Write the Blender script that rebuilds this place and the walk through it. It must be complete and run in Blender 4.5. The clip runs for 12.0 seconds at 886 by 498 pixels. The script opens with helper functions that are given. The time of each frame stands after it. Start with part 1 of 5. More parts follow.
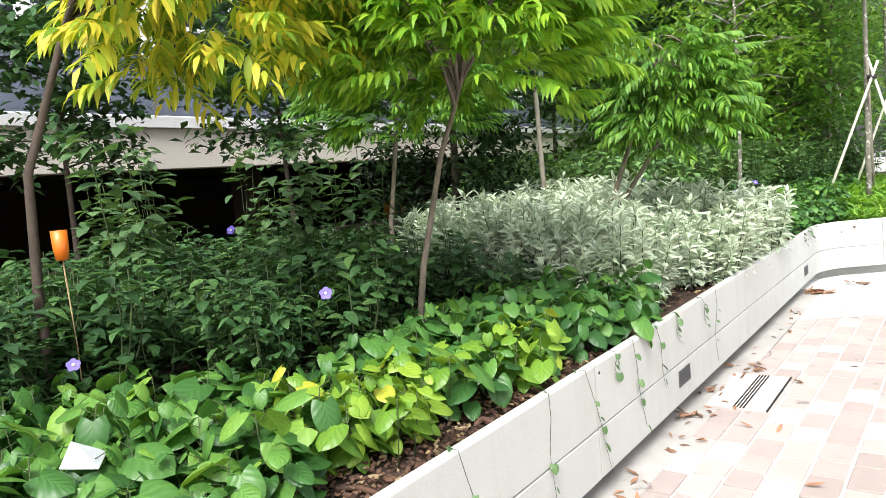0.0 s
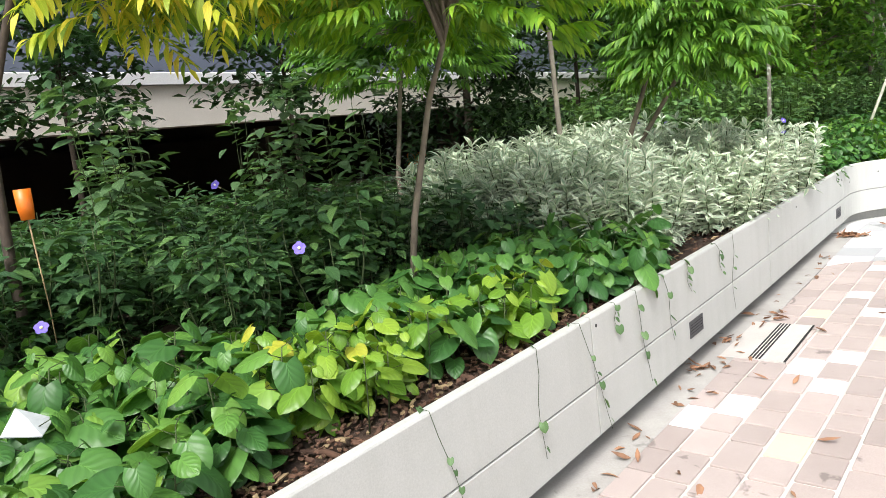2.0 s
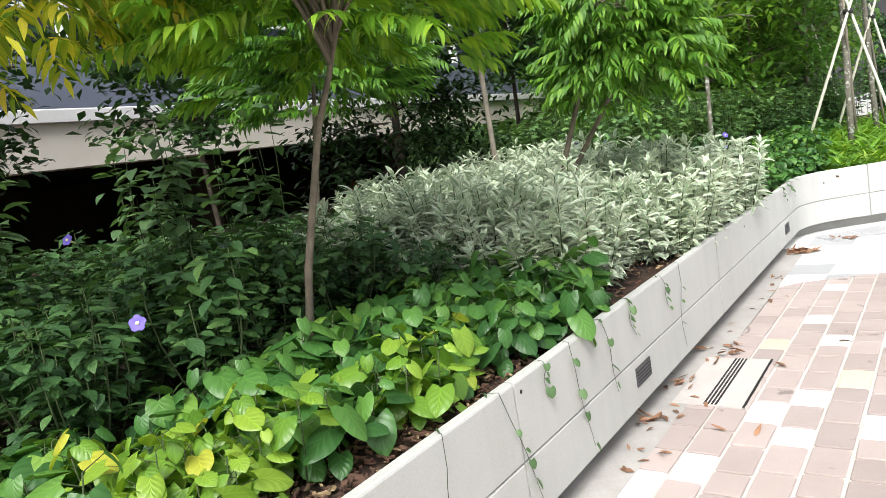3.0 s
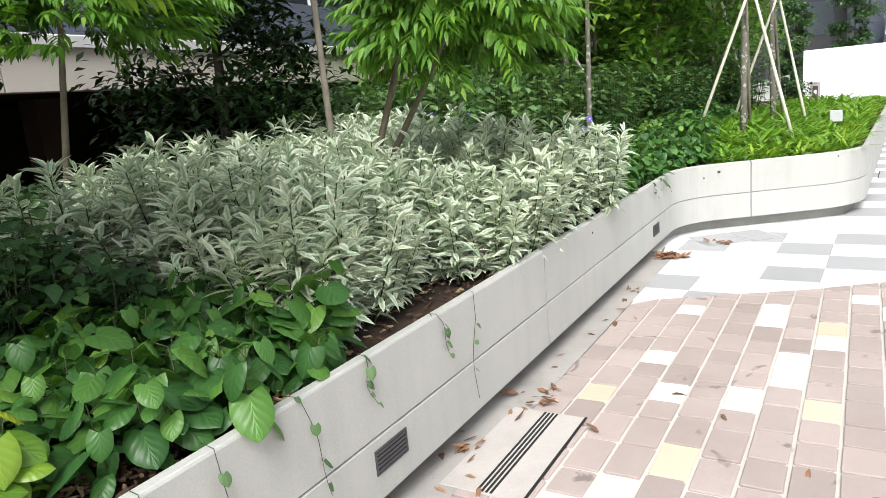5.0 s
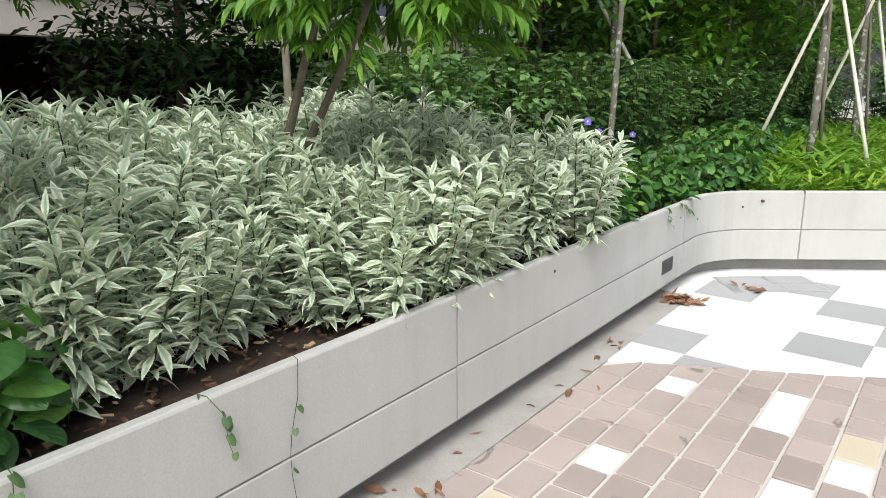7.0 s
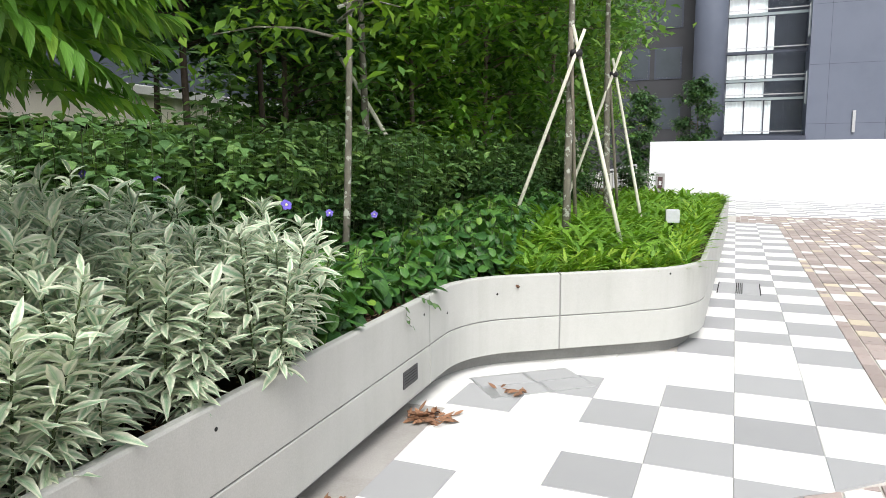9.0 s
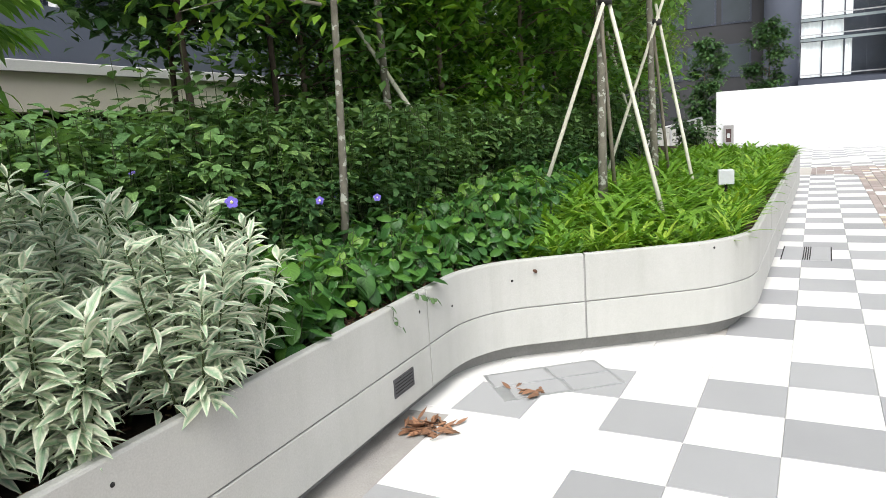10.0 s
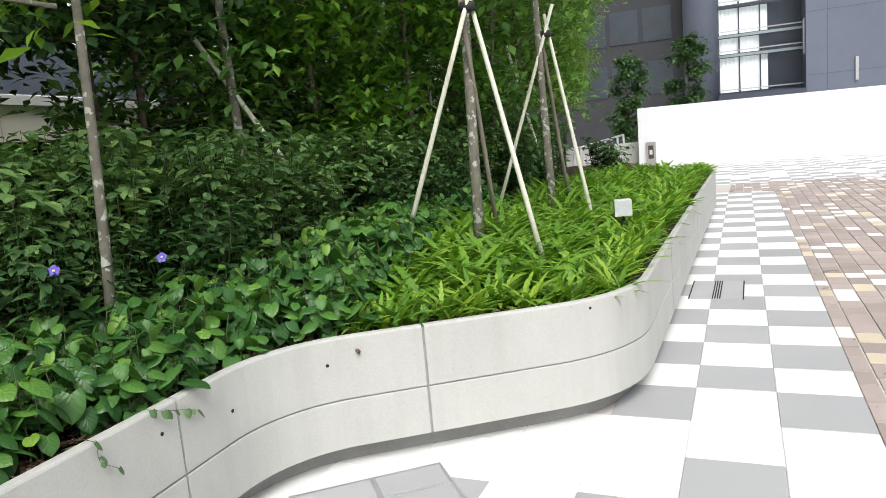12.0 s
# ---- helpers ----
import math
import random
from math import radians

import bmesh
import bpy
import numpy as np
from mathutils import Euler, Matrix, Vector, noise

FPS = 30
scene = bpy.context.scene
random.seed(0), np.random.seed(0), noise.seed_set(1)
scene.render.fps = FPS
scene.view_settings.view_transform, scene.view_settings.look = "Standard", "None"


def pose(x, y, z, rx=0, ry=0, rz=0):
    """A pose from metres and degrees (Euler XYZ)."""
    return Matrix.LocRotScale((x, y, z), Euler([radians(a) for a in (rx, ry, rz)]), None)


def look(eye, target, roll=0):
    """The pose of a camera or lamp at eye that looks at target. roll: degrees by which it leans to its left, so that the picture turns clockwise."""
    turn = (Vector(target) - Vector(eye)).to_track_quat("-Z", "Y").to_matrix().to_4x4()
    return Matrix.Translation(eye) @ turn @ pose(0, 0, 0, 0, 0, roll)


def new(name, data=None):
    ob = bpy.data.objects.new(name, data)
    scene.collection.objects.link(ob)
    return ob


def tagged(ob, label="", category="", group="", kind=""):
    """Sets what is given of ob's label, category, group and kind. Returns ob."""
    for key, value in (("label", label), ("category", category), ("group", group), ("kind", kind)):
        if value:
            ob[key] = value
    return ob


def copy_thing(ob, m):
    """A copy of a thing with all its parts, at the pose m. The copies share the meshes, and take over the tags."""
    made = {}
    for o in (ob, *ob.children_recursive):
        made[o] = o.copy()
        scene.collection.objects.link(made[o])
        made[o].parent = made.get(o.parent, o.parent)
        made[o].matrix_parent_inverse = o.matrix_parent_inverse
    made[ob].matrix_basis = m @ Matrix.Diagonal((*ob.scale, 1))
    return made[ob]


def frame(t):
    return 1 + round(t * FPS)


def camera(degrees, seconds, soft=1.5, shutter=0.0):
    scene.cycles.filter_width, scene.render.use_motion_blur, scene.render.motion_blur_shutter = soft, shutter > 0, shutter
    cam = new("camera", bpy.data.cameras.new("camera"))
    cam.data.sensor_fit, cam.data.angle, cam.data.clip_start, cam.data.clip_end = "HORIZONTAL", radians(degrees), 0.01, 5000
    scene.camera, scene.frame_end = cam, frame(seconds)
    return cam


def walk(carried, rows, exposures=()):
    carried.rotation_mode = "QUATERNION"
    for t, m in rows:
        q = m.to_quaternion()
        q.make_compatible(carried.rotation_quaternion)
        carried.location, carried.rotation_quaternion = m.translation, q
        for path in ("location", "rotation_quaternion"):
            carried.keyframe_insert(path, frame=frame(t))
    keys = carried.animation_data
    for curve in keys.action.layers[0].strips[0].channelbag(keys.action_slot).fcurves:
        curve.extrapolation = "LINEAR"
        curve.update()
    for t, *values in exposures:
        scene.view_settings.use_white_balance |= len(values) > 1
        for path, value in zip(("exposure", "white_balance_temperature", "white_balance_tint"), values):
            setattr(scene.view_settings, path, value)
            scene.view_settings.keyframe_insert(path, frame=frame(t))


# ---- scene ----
cam = camera(64.9, 12.0, soft=0.7)
PATH = [
    (0, (0.444, -0.088, 1.696), (0.327, 1.899, 1.501), -5.4),
    (0.5, (0.491, -0.004, 1.695), (0.624, 1.966, 1.38), -6.1),
    (1, (0.539, 0.046, 1.699), (0.708, 2.011, 1.368), -4.4),
    (1.5, (0.616, 0.036, 1.678), (0.788, 2.012, 1.423), -4.8),
    (2, (0.662, 0.121, 1.635), (0.436, 2.082, 1.317), -7.2),
    (2.5, (0.681, 0.458, 1.657), (0.634, 2.423, 1.286), -7.6),
    (3, (0.89, 0.726, 1.632), (0.791, 2.705, 1.364), -9.5),
    (3.5, (1.101, 0.964, 1.666), (1.024, 2.94, 1.37), -5.5),
    (3.7, (1.176, 1.124, 1.664), (1.235, 3.099, 1.357), -5.2),
    (5.3, (1.992, 2.091, 1.622), (2.102, 4.042, 1.195), -5.3),
    (5.5, (2.086, 2.241, 1.643), (2.296, 4.186, 1.231), -2.6),
    (6, (2.314, 2.486, 1.627), (2.378, 4.451, 1.257), -6.8),
    (6.5, (2.568, 2.71, 1.608), (2.33, 4.656, 1.213), -5.7),
    (6.7, (2.623, 2.797, 1.59), (2.434, 4.735, 1.134), -2.2),
    (8.3, (3.161, 3.759, 1.618), (3.291, 5.71, 1.2), -1.7),
    (8.5, (3.218, 3.803, 1.609), (3.343, 5.758, 1.205), -2.0),
    (9, (3.348, 4.071, 1.588), (3.822, 5.996, 1.329), -0.3),
    (9.5, (3.644, 4.324, 1.584), (4.072, 6.257, 1.302), -4.8),
    (10, (3.891, 4.512, 1.624), (4.165, 6.462, 1.277), -3.9),
    (10.5, (4.042, 4.832, 1.644), (4.525, 6.75, 1.351), -2.2),
    (11, (4.291, 5.059, 1.649), (4.818, 6.969, 1.379), -5.4),
    (11.5, (4.577, 5.187, 1.661), (4.972, 7.124, 1.357), -2.1),
    (12, (4.83, 5.48, 1.649), (5.268, 7.407, 1.343), -5.1),
]
EXPOSURES = [(0, 1.15), (1.5, 0.95), (3.5, 0.82), (5.5, 0.55), (6.5, 0.4), (8.5, 0.4), (12, 0.3)]
walk(cam, [(t, look(eye, target, roll)) for t, eye, target, roll in PATH], EXPOSURES)

# ---- world and light ----
world = bpy.data.worlds.new("overcast_sky")
scene.world = world
world.use_nodes = True
wn = world.node_tree.nodes
sky = wn.new("ShaderNodeTexSky")
sky.sky_type = "NISHITA"
sky.sun_disc = False
sky.sun_elevation, sky.sun_rotation = radians(52), radians(192)
sky.air_density, sky.dust_density, sky.ozone_density = 1.0, 4.0, 1.0
soft = wn.new("ShaderNodeHueSaturation")
soft.inputs["Saturation"].default_value = 0.35
world.node_tree.links.new(sky.outputs[0], soft.inputs["Color"])
world.node_tree.links.new(soft.outputs[0], wn["Background"].inputs[0])
wn["Background"].inputs[1].default_value = 0.15
sun_data = bpy.data.lights.new("sun", "SUN")
sun_data.energy, sun_data.angle, sun_data.color = 2.2, radians(32), (1.0, 0.985, 0.975)
sun = new("sun", sun_data)
sun.matrix_world = look((0, 0, 30), (0 - 30 * math.sin(radians(192)) / math.tan(radians(52)), 0 - 30 * math.cos(radians(192)) / math.tan(radians(52)), 0))

# ---- materials ----


def nodes_of(name):
    m = bpy.data.materials.new(name)
    m.use_nodes = True
    return m, m.node_tree.nodes, m.node_tree.links, m.node_tree.nodes["Principled BSDF"]


def ramp(n, stops):
    r = n.new("ShaderNodeValToRGB")
    while len(r.color_ramp.elements) < len(stops):
        r.color_ramp.elements.new(0.5)
    for e, (p, c) in zip(r.color_ramp.elements, stops):
        e.position, e.color = p, (*c, 1)
    return r


def mix(n, l, fac, a, b, mode="MIX"):
    m = n.new("ShaderNodeMix")
    m.data_type, m.blend_type = "RGBA", mode
    for sock, v in ((m.inputs[0], fac), (m.inputs[6], a), (m.inputs[7], b)):
        if hasattr(v, "links"):
            l.new(v, sock)
        else:
            sock.default_value = v if isinstance(v, (int, float)) else (*v, 1)
    return m.outputs[2]


def noise_of(n, l, scale, detail=5, rough=0.6, where="Object"):
    c = n.new("ShaderNodeTexCoord")
    t = n.new("ShaderNodeTexNoise")
    t.inputs["Scale"].default_value, t.inputs["Detail"].default_value, t.inputs["Roughness"].default_value = scale, detail, rough
    l.new(c.outputs[where], t.inputs["Vector"])
    return t


def surface(name, base, dark, grain=60, patch=2.5, rough=0.75, bump=0.15, amount=0.6, vary=0.0, metal=0.0, stain=0.0, streak=0.0):
    """A mineral, painted or wooden surface: patches at one scale, grain at another, small relief."""
    m, n, l, p = nodes_of(name)
    geo = n.new("ShaderNodeNewGeometry")
    big, fine = n.new("ShaderNodeTexNoise"), n.new("ShaderNodeTexNoise")
    for t, s in ((big, patch), (fine, grain)):
        l.new(geo.outputs["Position"], t.inputs["Vector"])
        t.inputs["Scale"].default_value, t.inputs["Detail"].default_value, t.inputs["Roughness"].default_value = s, 6, 0.65
    r = ramp(n, [(0.38, (0, 0, 0)), (0.68, (1, 1, 1))])
    l.new(big.outputs[0], r.inputs[0])
    f = n.new("ShaderNodeMath")
    f.operation = "MULTIPLY"
    f.inputs[1].default_value = amount
    l.new(r.outputs[0], f.inputs[0])
    c = mix(n, l, f.outputs[0], base, dark)
    r2 = ramp(n, [(0.3, (0.82, 0.82, 0.82)), (0.7, (1.08, 1.08, 1.08))])
    l.new(fine.outputs[0], r2.inputs[0])
    c = mix(n, l, 0.6, c, r2.outputs[0], "MULTIPLY")
    if vary:
        info = n.new("ShaderNodeObjectInfo")
        add = n.new("ShaderNodeMath")
        add.operation = "ADD"
        l.new(info.outputs["Random"], add.inputs[0])
        l.new(geo.outputs["Random Per Island"], add.inputs[1])
        fr = n.new("ShaderNodeMath")
        fr.operation = "FRACT"
        l.new(add.outputs[0], fr.inputs[0])
        rv = ramp(n, [(0.0, (1 - vary,) * 3), (1.0, (1 + vary,) * 3)])
        l.new(fr.outputs[0], rv.inputs[0])
        c = mix(n, l, 1.0, c, rv.outputs[0], "MULTIPLY")
    if streak:
        mp = n.new("ShaderNodeMapping")
        mp.inputs["Scale"].default_value = (9, 9, 0.9)
        l.new(geo.outputs["Position"], mp.inputs["Vector"])
        sk = n.new("ShaderNodeTexNoise")
        sk.inputs["Scale"].default_value, sk.inputs["Detail"].default_value = 1.0, 5
        l.new(mp.outputs[0], sk.inputs["Vector"])
        kr = ramp(n, [(0.48, (1, 1, 1)), (0.75, (1 - streak, 1 - streak, 1 - 1.15 * streak))])
        l.new(sk.outputs[0], kr.inputs[0])
        c = mix(n, l, 1.0, c, kr.outputs[0], "MULTIPLY")
    if stain:
        st = n.new("ShaderNodeTexNoise")
        st.inputs["Scale"].default_value, st.inputs["Detail"].default_value, st.inputs["Distortion"].default_value = 4.2, 4, 0.8
        l.new(geo.outputs["Position"], st.inputs["Vector"])
        sr = ramp(n, [(0.66, (0, 0, 0)), (0.70, (stain, stain, stain))])
        l.new(st.outputs[0], sr.inputs[0])
        c = mix(n, l, sr.outputs[0], c, tuple(0.42 * v for v in base))
    l.new(c, p.inputs["Base Color"])
    p.inputs["Roughness"].default_value, p.inputs["Metallic"].default_value = rough, metal
    b = n.new("ShaderNodeBump")
    b.inputs["Strength"].default_value, b.inputs["Distance"].default_value = bump, 0.01
    l.new(fine.outputs[0], b.inputs["Height"])
    l.new(b.outputs[0], p.inputs["Normal"])
    return m


def foliage(name, stops, rough=0.45, margin=None, veins=0.25, through_light=0.35, spec=0.4, tint=(1.25, 1.3, 0.6)):
    """Leaf material: each leaf its own tone, side veins, a pale margin where the leaf is variegated, light passing through."""
    m, n, l, p = nodes_of(name)
    geo, info, uv = n.new("ShaderNodeNewGeometry"), n.new("ShaderNodeObjectInfo"), n.new("ShaderNodeUVMap")
    add = n.new("ShaderNodeMath")
    add.operation = "MULTIPLY_ADD"
    add.inputs[1].default_value = 0.25
    l.new(info.outputs["Random"], add.inputs[0])
    sc = n.new("ShaderNodeMath")
    sc.operation = "MULTIPLY"
    sc.inputs[1].default_value = 0.75
    l.new(geo.outputs["Random Per Island"], sc.inputs[0])
    l.new(sc.outputs[0], add.inputs[2])
    r = ramp(n, stops)
    l.new(add.outputs[0], r.inputs[0])
    c = r.outputs[0]
    sep = n.new("ShaderNodeSeparateXYZ")
    l.new(uv.outputs[0], sep.inputs[0])

    def calc(op, a, b):
        q = n.new("ShaderNodeMath")
        q.operation = op
        for s, v in zip(q.inputs, (a, b)):
            if isinstance(v, (int, float)):
                s.default_value = v
            else:
                l.new(v, s)
        return q.outputs[0]
    off = calc("ABSOLUTE", calc("SUBTRACT", sep.outputs[0], 0.5), 0)
    if margin:
        nz = n.new("ShaderNodeTexNoise")
        nz.inputs["Scale"].default_value, nz.inputs["Detail"].default_value = 45, 3
        l.new(geo.outputs["Position"], nz.inputs["Vector"])
        edge = calc("ADD", off, calc("MULTIPLY", calc("SUBTRACT", nz.outputs[0], 0.5), 0.5))
        er = ramp(n, [(0.06, (0, 0, 0)), (0.36, (1, 1, 1))])
        l.new(edge, er.inputs[0])
        c = mix(n, l, er.outputs[0], c, margin)
    wave = calc("SINE", calc("MULTIPLY", calc("SUBTRACT", sep.outputs[1], calc("MULTIPLY", calc("SQRT", off, 0), 0.75)), 30.0), 0)
    if veins:
        vr = ramp(n, [(0.72, (1, 1, 1)), (0.98, (1 - veins, 1 - veins, 1 - veins))])
        l.new(calc("MULTIPLY_ADD", wave, 0.5), vr.inputs[0])
        vr.inputs[0].links[0].from_node.inputs[2].default_value = 0.5
        c = mix(n, l, 1.0, c, vr.outputs[0], "MULTIPLY")
        mid = ramp(n, [(0.0, (1.25, 1.25, 1.1)), (0.05, (1, 1, 1))])
        l.new(off, mid.inputs[0])
        c = mix(n, l, 1.0, c, mid.outputs[0], "MULTIPLY")
        b = n.new("ShaderNodeBump")
        b.inputs["Strength"].default_value, b.inputs["Distance"].default_value = 0.2, 0.003
        l.new(wave, b.inputs["Height"])
        l.new(b.outputs[0], p.inputs["Normal"])
    l.new(c, p.inputs["Base Color"])
    p.inputs["Roughness"].default_value = rough
    p.inputs["Specular IOR Level"].default_value = spec
    tr = n.new("ShaderNodeBsdfTranslucent")
    l.new(mix(n, l, 1.0, c, tint, "MULTIPLY"), tr.inputs["Color"])
    ms = n.new("ShaderNodeMixShader")
    ms.inputs[0].default_value = through_light
    l.new(p.outputs[0], ms.inputs[1])
    l.new(tr.outputs[0], ms.inputs[2])
    l.new(ms.outputs[0], n["Material Output"].inputs["Surface"])
    return m


def bark(name, base, dark, spots=None):
    m, n, l, p = nodes_of(name)
    t = noise_of(n, l, 9, 8, 0.7)
    t.inputs["Distortion"].default_value = 0.6
    r = ramp(n, [(0.3, dark), (0.65, base)])
    l.new(t.outputs[0], r.inputs[0])
    c = r.outputs[0]
    if spots:
        t2 = noise_of(n, l, 16, 3, 0.5)
        r2 = ramp(n, [(0.56, (0, 0, 0)), (0.6, (1, 1, 1))])
        l.new(t2.outputs[0], r2.inputs[0])
        c = mix(n, l, r2.outputs[0], c, spots)
    l.new(c, p.inputs["Base Color"])
    p.inputs["Roughness"].default_value = 0.9
    b = n.new("ShaderNodeBump")
    b.inputs["Strength"].default_value, b.inputs["Distance"].default_value = 0.6, 0.01
    l.new(t.outputs[0], b.inputs["Height"])
    l.new(b.outputs[0], p.inputs["Normal"])
    return m


def plain(name, colour, rough=0.5, metal=0.0):
    m, n, l, p = nodes_of(name)
    t = noise_of(n, l, 25)
    r = ramp(n, [(0.3, tuple(0.85 * c for c in colour)), (0.7, colour)])
    l.new(t.outputs[0], r.inputs[0])
    l.new(r.outputs[0], p.inputs["Base Color"])
    p.inputs["Roughness"].default_value, p.inputs["Metallic"].default_value = rough, metal
    return m


M_PANEL = surface("cast_stone_panel", (0.47, 0.475, 0.45), (0.41, 0.415, 0.39), 140, 1.6, 0.7, 0.12, 0.6, 0.0, 0.0, 0.0, 0.07)
M_JOINT = surface("joint_sealant", (0.33, 0.33, 0.32), (0.26, 0.26, 0.25), 80, 4, 0.85)
M_CHANNEL = surface("channel_concrete", (0.40, 0.385, 0.36), (0.27, 0.255, 0.235), 90, 2.2, 0.9, 0.3, 0.8, 0.0, 0.0, 0.7)
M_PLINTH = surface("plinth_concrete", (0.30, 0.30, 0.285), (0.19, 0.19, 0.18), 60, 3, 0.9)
M_GROUND = surface("mortar_bed", (0.58, 0.55, 0.51), (0.46, 0.43, 0.39), 90, 1.2, 0.9, 0.2, 0.7, 0.0, 0.0, 0.5)
M_RED = surface("red_granite_sett", (0.36, 0.30, 0.275), (0.44, 0.375, 0.35), 180, 1.1, 0.8, 0.25, 0.7, 0.14, 0.0, 0.75)
M_WHITE = surface("white_granite_slab", (0.76, 0.76, 0.74), (0.66, 0.65, 0.62), 220, 0.9, 0.7, 0.1, 0.5, 0.05)
M_CREAM = surface("cream_sett", (0.60, 0.53, 0.40), (0.53, 0.46, 0.35), 180, 2, 0.8, 0.2, 0.5, 0.08, 0.0, 0.6)
M_GREY = surface("grey_granite_slab", (0.38, 0.385, 0.39), (0.33, 0.335, 0.34), 220, 1.1, 0.75, 0.12, 0.6, 0.06)
M_SOIL = surface("planting_soil", (0.055, 0.032, 0.020), (0.030, 0.018, 0.012), 45, 5, 0.95, 0.9, 0.9)
M_CHIP = surface("bark_chip", (0.11, 0.056, 0.033), (0.05, 0.028, 0.019), 60, 8, 0.9, 0.4, 0.8, 0.45)
M_DRY = surface("dead_leaf", (0.27, 0.14, 0.075), (0.15, 0.08, 0.05), 60, 9, 0.85, 0.3, 0.8, 0.4)
M_STEEL = surface("galvanised_steel", (0.55, 0.56, 0.57), (0.42, 0.43, 0.44), 80, 6, 0.5, 0.1, 0.6, 0, 0.8)
M_SLOT = plain("drain_slot_black", (0.012, 0.012, 0.012), 0.9)
M_LOUVRE = plain("dark_louvre", (0.06, 0.06, 0.065), 0.5)
M_WHITEWALL = surface("white_render", (0.68, 0.70, 0.72), (0.62, 0.64, 0.66), 90, 0.6, 0.8, 0.05, 0.5)
M_FASCIA = surface("cream_fascia", (0.74, 0.69, 0.62), (0.66, 0.61, 0.54), 70, 0.7, 0.8, 0.05, 0.6)
M_COPING = surface("white_coping", (0.80, 0.80, 0.80), (0.70, 0.70, 0.70), 70, 1.2, 0.7)
M_BLUE = surface("blue_grey_cladding", (0.13, 0.15, 0.20), (0.10, 0.12, 0.165), 60, 0.4, 0.6, 0.05, 0.6)
M_DARKBLUE = surface("dark_blue_frame", (0.055, 0.065, 0.095), (0.04, 0.05, 0.07), 60, 1, 0.5)
# Brown brick taken almost to black, with the undercroft's shade in the colour.
M_UNDER = surface("shaded_undercroft_brick", (0.06, 0.038, 0.03), (0.035, 0.024, 0.02), 30, 1.2, 0.9)
# Pinkish concrete, its colour lowered for the shade beneath the podium.
M_COLUMN = surface("shaded_pink_column", (0.13, 0.085, 0.07), (0.09, 0.06, 0.05), 40, 1.5, 0.85)
M_CURTAIN = surface("pale_curtain", (0.84, 0.86, 0.86), (0.70, 0.73, 0.73), 12, 1.5, 0.9)
M_ORANGE = plain("orange_plastic", (0.75, 0.17, 0.015), 0.4)
M_YELLOW = plain("yellow_frame", (0.75, 0.42, 0.03), 0.5)
M_POLE = surface("whitewashed_pole", (0.66, 0.65, 0.55), (0.50, 0.50, 0.40), 50, 7, 0.8, 0.3, 0.7)
M_OLDPOLE = surface("weathered_pole", (0.27, 0.24, 0.19), (0.17, 0.15, 0.12), 50, 7, 0.9, 0.4, 0.8)
M_STRAP = plain("black_tie", (0.02, 0.02, 0.02), 0.7)
M_BARK = bark("grey_bark", (0.20, 0.165, 0.125), (0.10, 0.082, 0.062))
M_STRAW = surface("dry_straw", (0.30, 0.22, 0.12), (0.16, 0.11, 0.06), 60, 8, 0.9, 0.4, 0.8, 0.45)
M_DARKBARK = bark("dark_bark", (0.075, 0.055, 0.04), (0.035, 0.026, 0.02))
M_MOTTLE = bark("mottled_bark", (0.20, 0.19, 0.15), (0.10, 0.095, 0.075), (0.42, 0.44, 0.38))
M_STEM = bark("green_stem", (0.055, 0.085, 0.025), (0.03, 0.042, 0.016))
M_BLUEFLOWER = plain("violet_petal", (0.14, 0.10, 0.52), 0.6)
M_THROAT = plain("cream_throat", (0.8, 0.75, 0.45), 0.6)
M_BOX = plain("white_plastic_box", (0.52, 0.55, 0.56), 0.45)
L_HEART = foliage("heart_leaf", [(0.0, (0.030, 0.092, 0.028)), (0.45, (0.056, 0.160, 0.036)), (0.8, (0.112, 0.255, 0.048)), (1.0, (0.23, 0.385, 0.058))], 0.36, None, 0.12, 0.27, 0.38)
L_LIME = foliage("lime_heart_leaf", [(0.0, (0.075, 0.180, 0.020)), (0.4, (0.150, 0.295, 0.034)), (0.85, (0.270, 0.405, 0.046)), (1.0, (0.52, 0.48, 0.060))], 0.34, None, 0.07, 0.32, 0.45)
L_DARK = foliage("dark_shrub_leaf", [(0.0, (0.029, 0.075, 0.030)), (0.6, (0.057, 0.132, 0.044)), (1.0, (0.125, 0.235, 0.070))], 0.40, None, 0.25, 0.22, 0.35)
# Paler copy of the dark shrub leaf: stronger light on far shrubs put into colour.
L_DARK_LIT = foliage("dark_shrub_leaf_lit", [(0.0, (0.075, 0.160, 0.062)), (0.6, (0.145, 0.275, 0.092)), (1.0, (0.285, 0.430, 0.140))], 0.40, None, 0.2, 0.25, 0.5)
L_VINE = foliage("vine_leaf", [(0.0, (0.060, 0.125, 0.050)), (0.6, (0.100, 0.185, 0.075)), (1.0, (0.170, 0.270, 0.115))], 0.45, None, 0.15, 0.3)
L_VAR = foliage("variegated_leaf", [(0.0, (0.26, 0.43, 0.28)), (0.6, (0.39, 0.56, 0.37)), (1.0, (0.55, 0.66, 0.44))], 0.45, (0.79, 0.82, 0.65), 0.06, 0.28, 0.4, (0.750, 0.750, 0.750))
L_FERN = foliage("fern_frond", [(0.0, (0.092, 0.220, 0.030)), (0.6, (0.200, 0.385, 0.045)), (1.0, (0.380, 0.520, 0.070))], 0.45, None, 0.35, 0.35)
L_TREE = foliage("bright_pinnate_leaf", [(0.0, (0.090, 0.220, 0.022)), (0.5, (0.175, 0.365, 0.030)), (1.0, (0.360, 0.530, 0.045))], 0.42, None, 0.12, 0.4)
